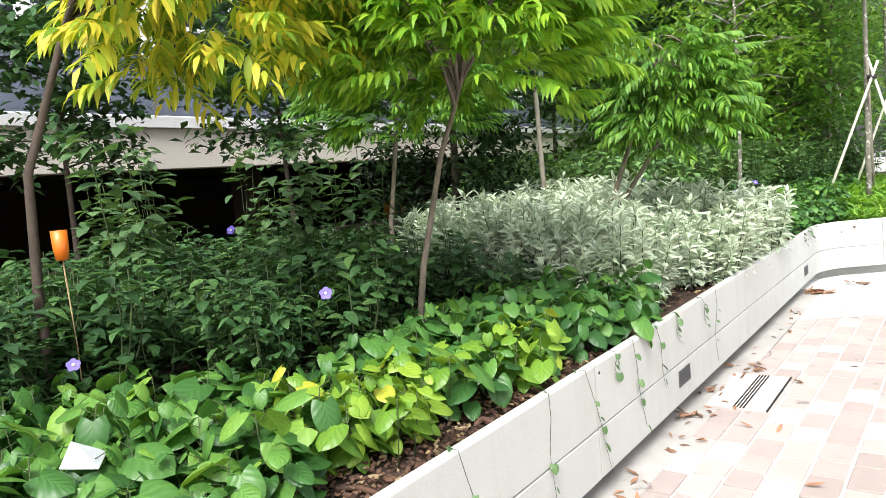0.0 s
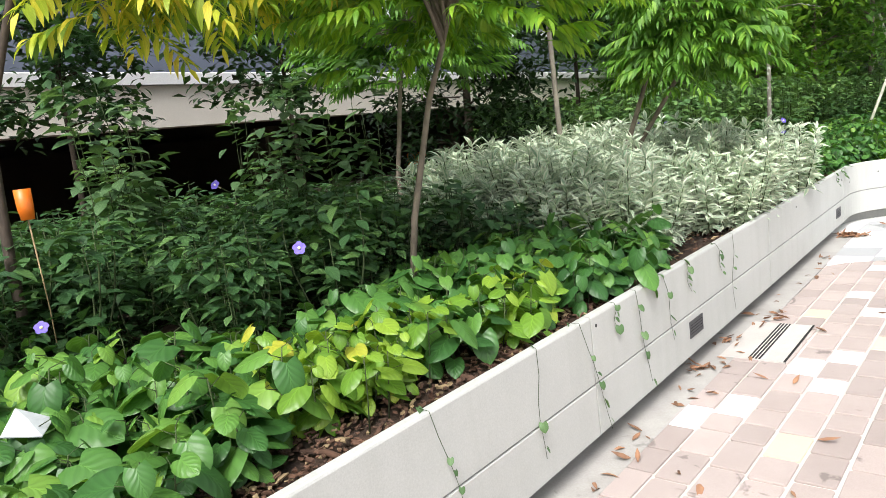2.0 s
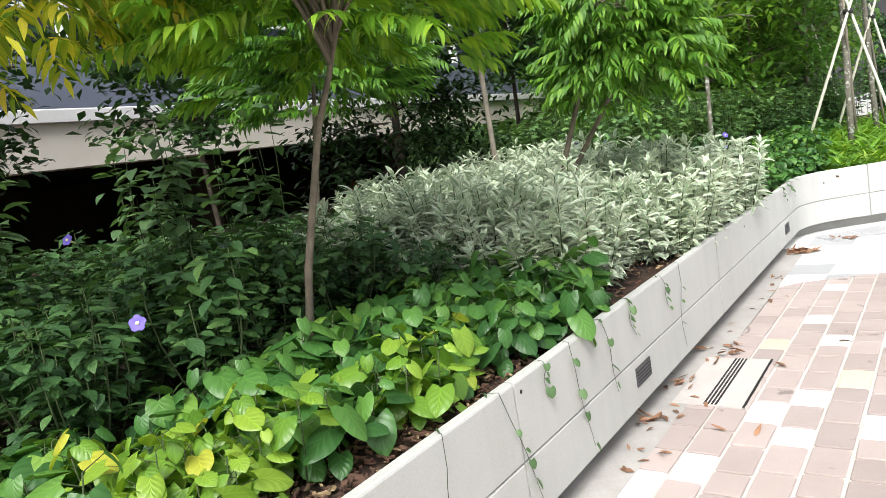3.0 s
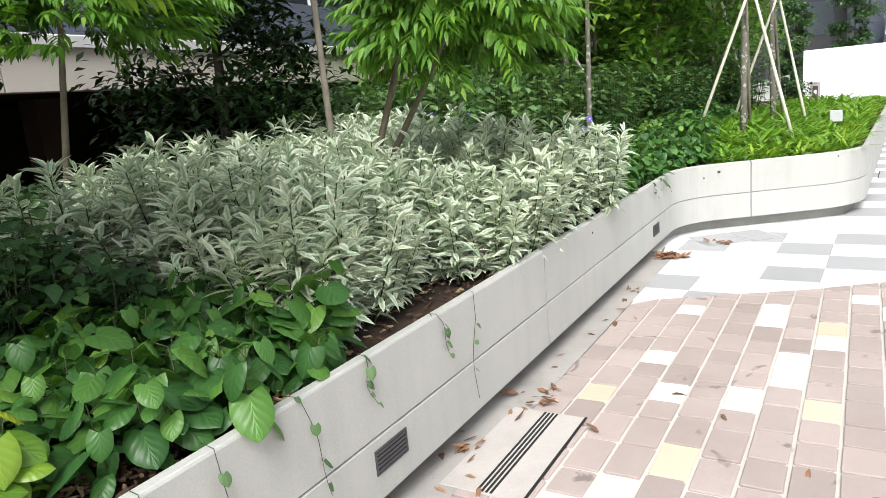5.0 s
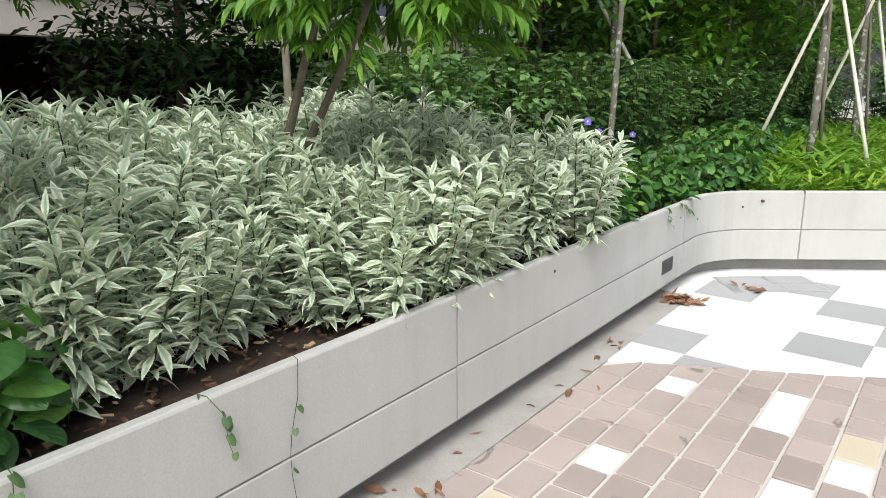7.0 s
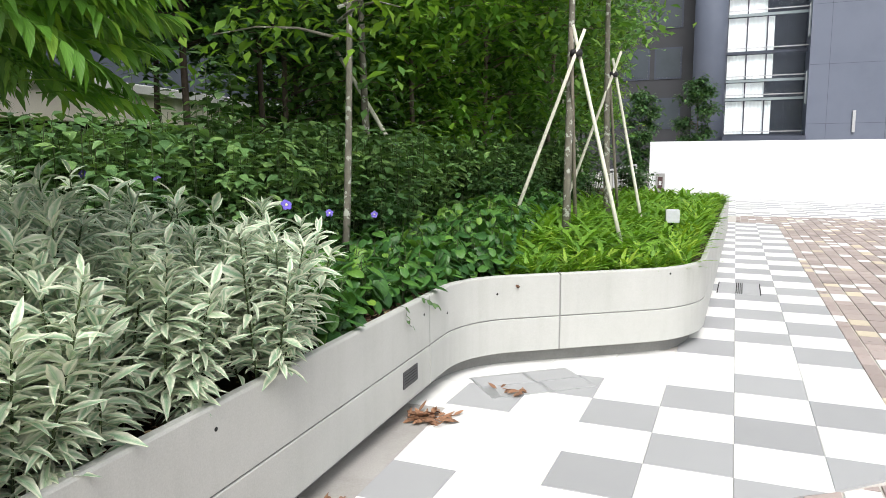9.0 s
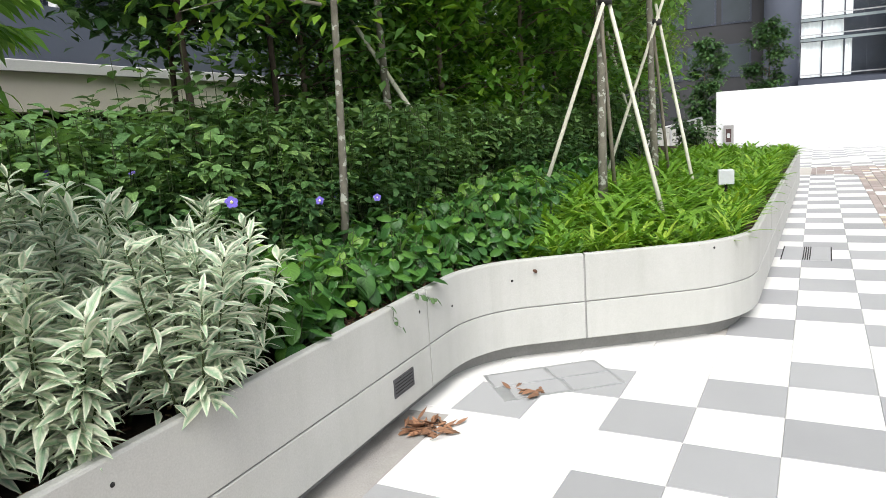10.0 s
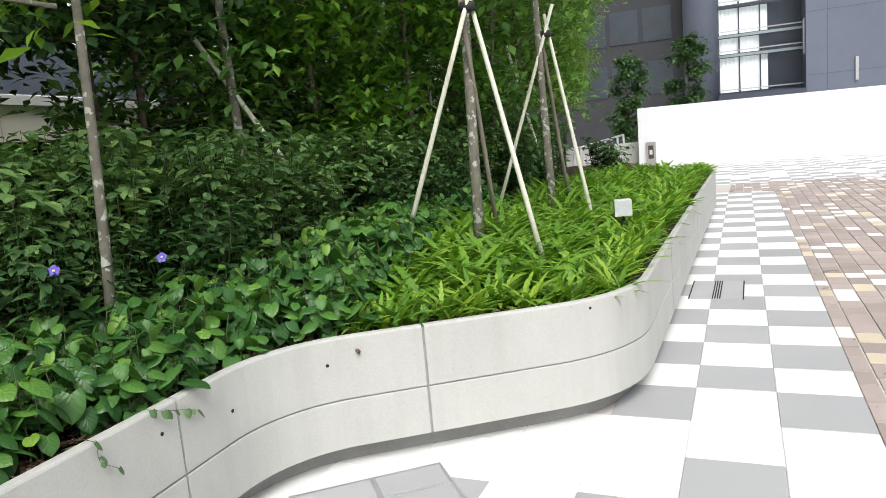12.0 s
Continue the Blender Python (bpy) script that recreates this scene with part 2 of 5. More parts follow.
L_YELLOW = foliage("yellowing_pinnate_leaf", [(0.0, (0.110, 0.230, 0.021)), (0.3, (0.400, 0.490, 0.043)), (0.65, (0.760, 0.660, 0.070)), (1.0, (0.780, 0.430, 0.120))], 0.45, None, 0.12, 0.4)
L_MID = foliage("green_tree_leaf", [(0.0, (0.064, 0.162, 0.024)), (0.6, (0.115, 0.270, 0.032)), (0.97, (0.250, 0.420, 0.050)), (1.0, (0.600, 0.372, 0.085))], 0.42, None, 0.12, 0.35)
L_BACK = foliage("deep_tree_leaf", [(0.0, (0.080, 0.180, 0.052)), (0.6, (0.150, 0.310, 0.072)), (1.0, (0.350, 0.540, 0.110))], 0.45, None, 0.0, 0.3)
# Near-black leaf: the dimness of a backlit crown is held in its colour.
L_BACKLIT = foliage("backlit_tree_leaf", [(0.0, (0.012, 0.030, 0.010)), (0.6, (0.020, 0.050, 0.014)), (1.0, (0.040, 0.085, 0.020))], 0.45, None, 0.0, 0.2)
L_BAMBOO = foliage("bamboo_leaf", [(0.0, (0.075, 0.165, 0.018)), (0.6, (0.150, 0.285, 0.030)), (1.0, (0.300, 0.405, 0.053))], 0.5, None, 0.0, 0.4)

# ---- mesh helpers ----


class Soup:
    """Gathers vertices, faces and leaf coordinates, to become one mesh."""

    def __init__(self):
        self.v, self.f, self.u, self.n = [], [], [], 0

    def add(self, verts, faces, uvs=None, m=None):
        a = np.asarray(verts, float)
        if m is not None:
            mm = np.array(m)
            a = a @ mm[:3, :3].T + mm[:3, 3]
        self.v.append(a)
        self.u.append(np.zeros((len(a), 2)) if uvs is None else np.asarray(uvs, float))
        self.f.extend([tuple(i + self.n for i in q) for q in faces])
        self.n += len(a)
        return self

    def mesh(self, name, material, smooth=True):
        me = bpy.data.meshes.new(name)
        if self.n:
            v, u = np.concatenate(self.v), np.concatenate(self.u)
            me.from_pydata(v.tolist(), [], self.f)
            idx = np.empty(len(me.loops), dtype=np.int32)
            me.loops.foreach_get("vertex_index", idx)
            me.uv_layers.new(name="UVMap").data.foreach_set("uv", u[idx].astype(np.float32).ravel())
            if smooth:
                me.polygons.foreach_set("use_smooth", np.ones(len(me.polygons), dtype=bool))
        me.materials.append(material)
        me.update()
        return me


def part(name, mesh, parent=None, label="", m=None):
    ob = new(name, mesh)
    if parent is not None:
        ob.parent = parent
    if m is not None:
        ob.matrix_basis = m
    return tagged(ob, label)


def thing(name, label, category, group="", kind="", m=None):
    ob = new(name)
    ob.empty_display_size = 0.1
    if m is not None:
        ob.matrix_basis = m
    return tagged(ob, label, category, group, kind)


BOXF = [(0, 3, 2, 1), (4, 5, 6, 7), (0, 1, 5, 4), (1, 2, 6, 5), (2, 3, 7, 6), (3, 0, 4, 7)]


def box(s, x0, x1, y0, y1, z0, z1, m=None, bevel=0.0):
    """A box; with bevel its upper edges are chamfered."""
    if not bevel:
        return s.add([(x0, y0, z0), (x1, y0, z0), (x1, y1, z0), (x0, y1, z0), (x0, y0, z1), (x1, y0, z1), (x1, y1, z1), (x0, y1, z1)], BOXF, None, m)
    b = bevel
    v = [(x0, y0, z0), (x1, y0, z0), (x1, y1, z0), (x0, y1, z0), (x0, y0, z1 - b), (x1, y0, z1 - b), (x1, y1, z1 - b), (x0, y1, z1 - b),
         (x0 + b, y0 + b, z1), (x1 - b, y0 + b, z1), (x1 - b, y1 - b, z1), (x0 + b, y1 - b, z1)]
    f = [(0, 3, 2, 1), (8, 9, 10, 11)] + [(i, (i + 1) % 4, (i + 1) % 4 + 4, i + 4) for i in range(4)] + [(i + 4, (i + 1) % 4 + 4, (i + 1) % 4 + 8, i + 8) for i in range(4)]
    return s.add(v, f, None, m)


def tube(s, pts, radii, sides=7, wobble=0.0, rng=None):
    """A tapered tube along points."""
    pts = [Vector(p) for p in pts]
    rings, faces, uv = [], [], []
    for i, p in enumerate(pts):
        d = (pts[min(i + 1, len(pts) - 1)] - pts[max(i - 1, 0)]).normalized()
        a = d.orthogonal().normalized() if abs(d.z) < 0.3 else d.cross(Vector((0, 1, 0.001))).normalized()
        b = d.cross(a)
        for k in range(sides):
            t = 2 * math.pi * k / sides
            r = radii[i] * (1 + (rng.uniform(-wobble, wobble) if rng else 0))
            rings.append(p + (a * math.cos(t) + b * math.sin(t)) * r)
            uv.append((k / sides, i))
    for i in range(len(pts) - 1):
        for k in range(sides):
            k2 = (k + 1) % sides
            faces.append((i * sides + k, i * sides + k2, (i + 1) * sides + k2, (i + 1) * sides + k))
    faces.append(tuple(range(sides - 1, -1, -1)))
    faces.append(tuple((len(pts) - 1) * sides + k for k in range(sides)))
    return s.add([tuple(p) for p in rings], faces, uv)


def curve_pts(a, b, sag, n=6, side=(0, 0, 1)):
    a, b, sd = Vector(a), Vector(b), Vector(side)
    return [a.lerp(b, i / n) + sd * sag * 4 * (i / n) * (1 - i / n) for i in range(n + 1)]


def leaf(length, widths, fold=0.25, droop=0.3, cup=0.0):
    """A leaf along +y from the origin, upper side +z: half widths at even steps, folded at the midrib, drooping to the tip."""
    k = len(widths)
    v, uv, f = [], [], []
    for i, w in enumerate(widths):
        t = i / (k - 1)
        y, z = length * (t - 0.12 * droop * t * t), -droop * length * t * t * 0.6 + cup * length * t * (1 - t)
        back = -0.10 * length if (i == 0 and w > 0.15 * length) else 0
        h = w * fold
        v += [(-w, y + back, z + h), (0, y, z), (w, y + back, z + h)]
        uv += [(0, t), (0.5, t), (1, t)]
    for i in range(k - 1):
        a = 3 * i
        f += [(a, a + 1, a + 4, a + 3), (a + 1, a + 2, a + 5, a + 4)]
    return np.array(v), f, np.array(uv)


def heart(size, rng):
    """A rounded heart-shaped leaf along +y: lobes behind the stalk, domed halves, drooping margin and tip."""
    half = size * rng.uniform(0.39, 0.46)
    fold, droop, curl = rng.uniform(-0.05, 0.22), rng.uniform(0.05, 0.45), rng.uniform(0.15, 0.5)
    v, uv, f = [], [], []
    for i, w in enumerate((0.70, 0.96, 1.0, 0.98, 0.90, 0.72, 0.42, 0.0)):
        t = i / 7
        y, z = size * (t - 0.15 * droop * t * t), -droop * size * t * t * 0.55
        for c in (-1, -0.55, 0, 0.55, 1):
            lobe = -0.17 * size * abs(c) * (1 - t) ** 6
            dome = half * w * (fold * abs(c) + 0.16 * (1 - (2 * abs(c) - 1) ** 2) - curl * c * c * 0.6)
            v.append((c * half * w, y + lobe, z + dome))
            uv.append((0.5 + c / 2, t))
    for i in range(7):
        for c in range(4):
            f.append((5 * i + c, 5 * i + c + 1, 5 * i + c + 6, 5 * i + c + 5))
    return np.array(v), f, np.array(uv)


def oval(size, ratio, rng):
    w = size * ratio * 0.5
    return leaf(size, [0.12 * w, 0.85 * w, w, 0.6 * w, 0.0], rng.uniform(0.1, 0.4), rng.uniform(0.1, 0.6))


def facing(p, yaw, pitch, roll=0.0):
    return Matrix.Translation(p) @ Matrix.Rotation(yaw, 4, "Z") @ Matrix.Rotation(pitch, 4, "X") @ Matrix.Rotation(roll, 4, "Y")

# ---- plan ----
J1 = Vector((0.952, 3.373, 0))            # a joint on the planter's outer face
ALONG, LEFT = Vector((0.557, 0.8305, 0)), Vector((-0.8305, 0.557, 0))
TOP, SOIL = 0.71, 0.60
CORNER_B, CORNER_C, FAR_D = Vector((4.70, 8.96, 0)), Vector((6.715, 8.96, 0)), Vector((12.9, 17.12, 0))
RIGHT_DIR = (FAR_D - CORNER_C).normalized()
RIGHT_IN = Vector((-RIGHT_DIR.y, RIGHT_DIR.x, 0))


def at(s, w, z=0.0):
    """A point by metres along the planter's long face and in from it."""
    p = J1 + ALONG * s + LEFT * w
    return Vector((p.x, p.y, z))


def inset(x, y):
    """How far a point lies inside the planter's outer face (negative: outside)."""
    q = Vector((x, y, 0))
    w = (q - J1).dot(LEFT)
    right = (q - CORNER_C).dot(RIGHT_IN)
    if y < 8.96:
        return w
    return min(right, max(y - 8.96, w))


def fillet(a, b, c, r, n=10):
    u, v = (a - b).normalized(), (c - b).normalized()
    half = u.angle(v) / 2
    t = r / math.tan(half)
    centre = b + (u + v).normalized() * (r / math.sin(half))
    p0, p1 = b + u * t - centre, b + v * t - centre
    ang = p0.angle(p1)
    axis = p0.cross(p1).normalized()
    return [centre + Matrix.Rotation(ang * i / n, 3, axis) @ p0 for i in range(n + 1)]


START = at(-7.0, 0)
END = FAR_D + RIGHT_IN * 3.0
LINE = [START] + fillet(START, CORNER_B, CORNER_C, 0.72) + fillet(CORNER_B, CORNER_C, FAR_D, 1.0, 14) + fillet(CORNER_C, FAR_D, END, 0.8) + [END]
ARC = [0.0]
for a, b in zip(LINE, LINE[1:]):
    ARC.append(ARC[-1] + (b - a).length)


def on_line(s):
    """Place and inward normal at arc length s (0 at the joint J1)."""
    s = min(max(s + 7.0, 0), ARC[-1] - 1e-4)
    i = max(j for j in range(len(ARC) - 1) if ARC[j] <= s)
    d = (LINE[i + 1] - LINE[i]).normalized()
    p = LINE[i] + d * (s - ARC[i])

    def nrm(j):
        e = (LINE[min(j + 1, len(LINE) - 1)] - LINE[max(j - 1, 0)]).normalized()
        return Vector((-e.y, e.x, 0))
    f = (s - ARC[i]) / (ARC[i + 1] - ARC[i])
    flat = ARC[i + 1] - ARC[i] > 0.6
    nn = Vector((-d.y, d.x, 0)) if flat else nrm(i).lerp(nrm(i + 1), f).normalized()
    return p, nn


def sweep(s, profile, a, b):
    """Sweeps a closed profile of (inward offset, height) along the planter's face from arc length a to b."""
    stops = sorted({a, b} | {x - 7.0 for x in ARC if a < x - 7.0 < b})
    n, verts, faces = len(profile), [], []
    for st in stops:
        p, q = on_line(st)
        verts += [tuple(p + q * o + Vector((0, 0, z))) for o, z in profile]
    for i in range(len(stops) - 1):
        for k in range(n):
            k2 = (k + 1) % n
            faces.append((i * n + k, (i + 1) * n + k, (i + 1) * n + k2, i * n + k2))
    faces.append(tuple(range(n)))
    faces.append(tuple((len(stops) - 1) * n + k for k in range(n - 1, -1, -1)))
    return s.add(verts, faces)


# ---- ground ----
g = Soup().add([(-400, -400, -0.012), (400, -400, -0.012), (400, 400, -0.012), (-400, 400, -0.012)], [(0, 1, 2, 3)])
ground = part("ground", g.mesh("ground", M_GROUND), None)
tagged(ground, "pale mortar bed and open plaza ground", "ground", kind="structure")

# ---- planter ----
planter = thing("planter", "long curved cast stone planter wall with recessed joints", "planter", kind="structure")
part("core", sweep(Soup(), [(0.010, 0.12), (0.010, 0.69), (0.046, 0.69), (0.046, 0.12)], -7.0, 24.0).mesh("core", M_JOINT, False), planter, "dark sealant showing in the joints")
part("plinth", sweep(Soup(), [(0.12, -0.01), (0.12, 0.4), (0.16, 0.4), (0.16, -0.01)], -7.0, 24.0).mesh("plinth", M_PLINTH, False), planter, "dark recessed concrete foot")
JOINTS = [-7.0, -3.0, -0.02, 3.0, 6.05, 7.44, 10.4, 13.3, 16.3, 19.3]
for a, b in zip(JOINTS, JOINTS[1:]):
    a, b = a + 0.007, b - 0.007
    up = [(0.004, 0.380), (0.0, 0.384), (0.0, TOP - 0.012), (0.004, TOP - 0.004), (0.010, TOP), (0.042, TOP), (0.05, TOP - 0.008), (0.05, 0.380)]
    low = [(0.004, 0.115), (0.0, 0.119), (0.0, 0.368), (0.004, 0.372), (0.05, 0.372), (0.05, 0.115)]
    part("panel", sweep(Soup(), up, a, b).mesh("panel", M_PANEL, False), planter)
    part("panel", sweep(Soup(), low, a, b).mesh("panel", M_PANEL, False), planter)

channel = part("drain_channel", sweep(Soup(), [(-0.14, -0.02), (-0.14, 0.001), (0.12, 0.001), (0.12, -0.02)], -7.0, 5.95).mesh("drain_channel", M_CHANNEL, False), planter, "stained concrete strip along the wall foot")
# small tie holes left in the panels
for st, zz in ((6.93, 0.575), (6.38, 0.52), (0.03, 0.655), (5.95, 0.60), (3.9, 0.62), (8.4, 0.66)):
    p, q = on_line(st)
    hole = Soup()
    tube(hole, [p - q * 0.0015 + Vector((0, 0, zz)), p + q * 0.01 + Vector((0, 0, zz))], [0.009, 0.009], 8)
    part("tie_hole", hole.mesh("tie_hole", M_SLOT), planter, "small dark tie hole")

# soil
s = Soup()
nx, ny = 90, 120
grid = []
for j in range(ny):
    for i in range(nx):
        x, y = -9 + 22 * i / (nx - 1), -4 + 25 * j / (ny - 1)
        d = inset(x, y)
        z = SOIL + 0.05 * noise.noise((x * 1.3, y * 1.3, 0)) + 0.02 * noise.noise((x * 6, y * 6, 3)) + 0.10 * min(max(d - 0.6, 0), 1.5)
        grid.append((x, y, z if d > 0.2 else SOIL - 0.03))
faces = []
for j in range(ny - 1):
    for i in range(nx - 1):
        q = (j * nx + i, j * nx + i + 1, (j + 1) * nx + i + 1, (j + 1) * nx + i)
        if all(inset(grid[k][0], grid[k][1]) > 0.06 for k in q):
            faces.append(q)
s.add(grid, faces)
sweep(s, [(0.045, SOIL - 0.03), (0.045, SOIL + 0.012), (0.42, SOIL + 0.02), (0.42, SOIL - 0.03)], -7.0, 22.0)
tagged(part("soil", s.mesh("soil", M_SOIL), None), "dark brown planting soil inside the planter", "soil", kind="structure")


def heap(name, mat, count, place, size, rng, label, category):
    """Loose chips or leaves lying on a surface, one object."""
    s = Soup()
    for _ in range(count):
        p = place()
        if p is None:
            continue
        a, b = rng.uniform(*size), rng.uniform(*size) * 0.5
        m = facing(p, rng.uniform(0, 6.28), rng.uniform(-0.35, 0.35), rng.uniform(-0.4, 0.4))
        k = [rng.uniform(0.15, 0.6) for _ in range(8)]
        h = rng.uniform(0.002, 0.006)
        s.add([(-a * k[0], -b * k[1], -h), (a * k[2], -b * k[3], -h), (a * k[4], b * k[5], -h), (-a * k[6], b * k[7], -h),
               (-a * k[1], -b * k[0], h), (a * k[3], -b * k[2], h * 0.4), (a * k[5], b * k[4], h), (-a * k[7], b * k[6], h * 0.6)], BOXF, None, m)
    return tagged(part(name, s.mesh(name, mat, False), None), label, category, kind="stuff")


rng = random.Random(11)


def chip_place():
    st, w = rng.uniform(-5, 8.2), 0.06 + abs(rng.gauss(0, 0.35))
    if 1.2 < st < 5.4 and rng.random() < 0.75:
        return None
    p, q = on_line(st)
    p = p + q * w
    return (p.x, p.y, SOIL + 0.03 + 0.03 * rng.random())


heap("bark_mulch", M_CHIP, 6500, chip_place, (0.012, 0.045), rng, "reddish bark chips scattered on the soil", "mulch")

heap("dry_litter", M_STRAW, 1500, chip_place, (0.012, 0.05), rng, "pale dry bits of leaf and twig on the soil", "litter")

# recessed wall lights in the lower course
for st, lamp_z in ((1.31, 0.277), (5.71, 0.27)):
    p, q = on_line(st)
    m = Matrix.Translation(p + Vector((0, 0, lamp_z))) @ Matrix.Rotation(math.atan2(ALONG.y, ALONG.x), 4, "Z")
    lamp_box = thing("recessed_wall_light", "dark grey louvred brick light set in the planter wall", "wall light", "wall lights", m=m)
    fr = Soup()
    for x0, x1, z0, z1 in ((-0.11, 0.11, 0.045, 0.052), (-0.11, 0.11, -0.052, -0.045), (-0.11, -0.102, -0.045, 0.045), (0.102, 0.11, -0.045, 0.045)):
        box(fr, x0, x1, -0.006, 0.01, z0, z1)
    part("frame", fr.mesh("frame", M_LOUVRE, False), lamp_box)
    part("backing", box(Soup(), -0.102, 0.102, -0.002, 0.004, -0.045, 0.045).mesh("backing", M_SLOT, False), lamp_box)
    for k in range(5):
        part("louvre", box(Soup(), -0.102, 0.102, -0.005, -0.001, -0.042 + k * 0.018, -0.032 + k * 0.018).mesh("louvre", M_LOUVRE, False), lamp_box)

# ---- far white wall and buildings ----


def slab(name, mat, p0, p1, thick, z0, z1, parent=None, label="", bevel=0.0):
    """An upright slab from p0 to p1, thick metres to the left of that way."""
    a, b = Vector((*p0, 0)), Vector((*p1, 0))
    d = b - a
    m = Matrix.Translation(a) @ Matrix.Rotation(math.atan2(d.y, d.x), 4, "Z")
    return part(name, box(Soup(), 0, d.length, 0, thick, z0, z1, m, bevel).mesh(name, mat, False), parent, label)


WW0, WWD = Vector((17.7, 28.67, 0)), Vector((0.85, -0.527, 0))
ww1 = WW0 + WWD * 26
white_wall = thing("white_wall", "long plain white rendered boundary wall", "wall", kind="structure")
slab("wall", M_WHITEWALL, WW0[:2], ww1[:2], 0.45, -0.01, 2.17, white_wall, bevel=0.02)
# socket box on the white wall's end
m = Matrix.Translation(WW0 + WWD * 0.42) @ Matrix.Rotation(math.atan2(WWD.y, WWD.x), 4, "Z")
sock = thing("wall_box", "grey service box with a dark niche on the white wall", "service box", m=m)
part("housing", box(Soup(), -0.17, 0.17, -0.09, 0.0, 0.12, 0.95, None, 0.02).mesh("housing", plain("grey_box", (0.30, 0.30, 0.30)), False), sock)
part("niche", box(Soup(), -0.09, 0.09, -0.10, -0.08, 0.35, 0.82).mesh("niche", plain("niche_red", (0.06, 0.03, 0.03)), False), sock, "dark red niche")
part("switch", box(Soup(), -0.05, 0.05, -0.12, -0.09, 0.5, 0.66).mesh("switch", M_BOX, False), sock, "white switch")

# far block: round column, curtained glazing, deep blue wall
F0, FD = Vector((29.1, 43.4, 0)), Vector((0.80, -0.60, 0))
FN = Vector((-0.60, -0.80, 0))  # towards the plaza


def fp(u, v=0.0):
    p = F0 + FD * u + FN * v
    return (p.x, p.y)


M_TRANSOM = surface("green_grey_transom", (0.30, 0.36, 0.37), (0.24, 0.29, 0.30), 60, 1, 0.5)
M_DARKPANE = surface("dull_dark_pane", (0.055, 0.068, 0.08), (0.035, 0.045, 0.052), 60, 1, 0.3)
# Recess wall: the shade of the setback is painted in as near-black.
M_RECESS = surface("shaded_recess", (0.035, 0.037, 0.042), (0.025, 0.026, 0.03), 60, 1, 0.6)
block = thing("office_building", "dark blue office building with curtained strip windows", "building")
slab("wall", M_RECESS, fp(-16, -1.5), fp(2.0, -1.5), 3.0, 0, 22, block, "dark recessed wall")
for k in range(7):
    for j in range(4):
        w = part("window", box(Soup(), -14.5 + 2.0 * k, -12.8 + 2.0 * k, 1.44, 1.5, 3.4 + 3.2 * j, 5.4 + 3.2 * j, Matrix.Translation(F0) @ Matrix.Rotation(math.atan2(FD.y, FD.x), 4, "Z")).mesh("frame", M_DARKBLUE, False), block)
        part("pane", box(Soup(), -14.4 + 2.0 * k, -12.9 + 2.0 * k, 1.42, 1.44, 3.5 + 3.2 * j, 5.3 + 3.2 * j, Matrix.Translation(F0) @ Matrix.Rotation(math.atan2(FD.y, FD.x), 4, "Z")).mesh("pane", M_DARKPANE, False), w)
slab("wall", M_BLUE, fp(6.3, 1.6), fp(34, 1.6), 9.0, 0, 22, block, "smooth blue-grey clad wall")
slab("back_wall", M_DARKBLUE, fp(2.0, -1.6), fp(6.3, -1.6), 0.3, 0, 22, block)
col = Soup()
cp = fp(0.95, 0.3)
tube(col, [(cp[0], cp[1], 0), (cp[0], cp[1], 22)], [0.95, 0.95], 24)
part("column", col.mesh("column", M_BLUE), block, "round blue-grey column")
part("base", box(Soup(), 1.9, 6.3, -2.2, 0.2, 0, 2.75, Matrix.Translation(F0) @ Matrix.Rotation(math.atan2(FD.y, FD.x), 4, "Z")).mesh("base", M_DARKBLUE, False), block)
MF = Matrix.Translation(F0) @ Matrix.Rotation(math.atan2(FD.y, FD.x), 4, "Z")  # local x along the front, y away from the plaza
glass, gn, gl, gp = nodes_of("window_glass")
gp.inputs["Base Color"].default_value = (0.93, 0.97, 0.98, 1)
gp.inputs["Roughness"].default_value = 0.05
gp.inputs["Transmission Weight"].default_value = 1.0
gp.inputs["IOR"].default_value = 1.15
rng = random.Random(4)
z = 2.75
for row in range(9):
    h = (2.2, 1.1, 1.65, 2.2, 1.1, 1.65, 2.2, 1.1, 1.65)[row]
    win = part("window", box(Soup(), 1.9, 6.3, -0.02, 0.10, z, z + 0.14, MF).mesh("transom", M_TRANSOM if row % 3 else M_DARKBLUE, False), block)
    for k in range(4):
        x0 = 1.9 + 1.1 * k
        pn = part("pane", box(Soup(), x0 + 0.03, x0 + 1.07, 0.03, 0.05, z + 0.16, z + h, MF).mesh("pane", glass, False), win)
        pn.visible_shadow = False
        part("mullion", box(Soup(), x0 - 0.015, x0 + 0.015, 0.0, 0.07, z + 0.16, z + h, MF).mesh("mullion", M_DARKBLUE, False), win)
        if k < 2 or (k == 2 and row % 3 != 1):
            c, n = Soup(), 14
            w = 1.02 if k < 2 else 0.35
            vs = [(x0 + 0.03 + w * i / n, 0.26 + 0.035 * math.sin(i * 2.1), zz) for zz in (z + 0.2, z + h - 0.03) for i in range(n + 1)]
            c.add(vs, [(i, i + 1, n + 2 + i, n + 1 + i) for i in range(n)], None, MF)
            part("curtain", c.mesh("curtain", M_CURTAIN), win, "pale drawn curtain")
    part("sill_rail", box(Soup(), 1.9, 6.3, -0.12, -0.06, z + 0.30, z + 0.36, MF).mesh("rail", M_STEEL, False), win)
    z += h
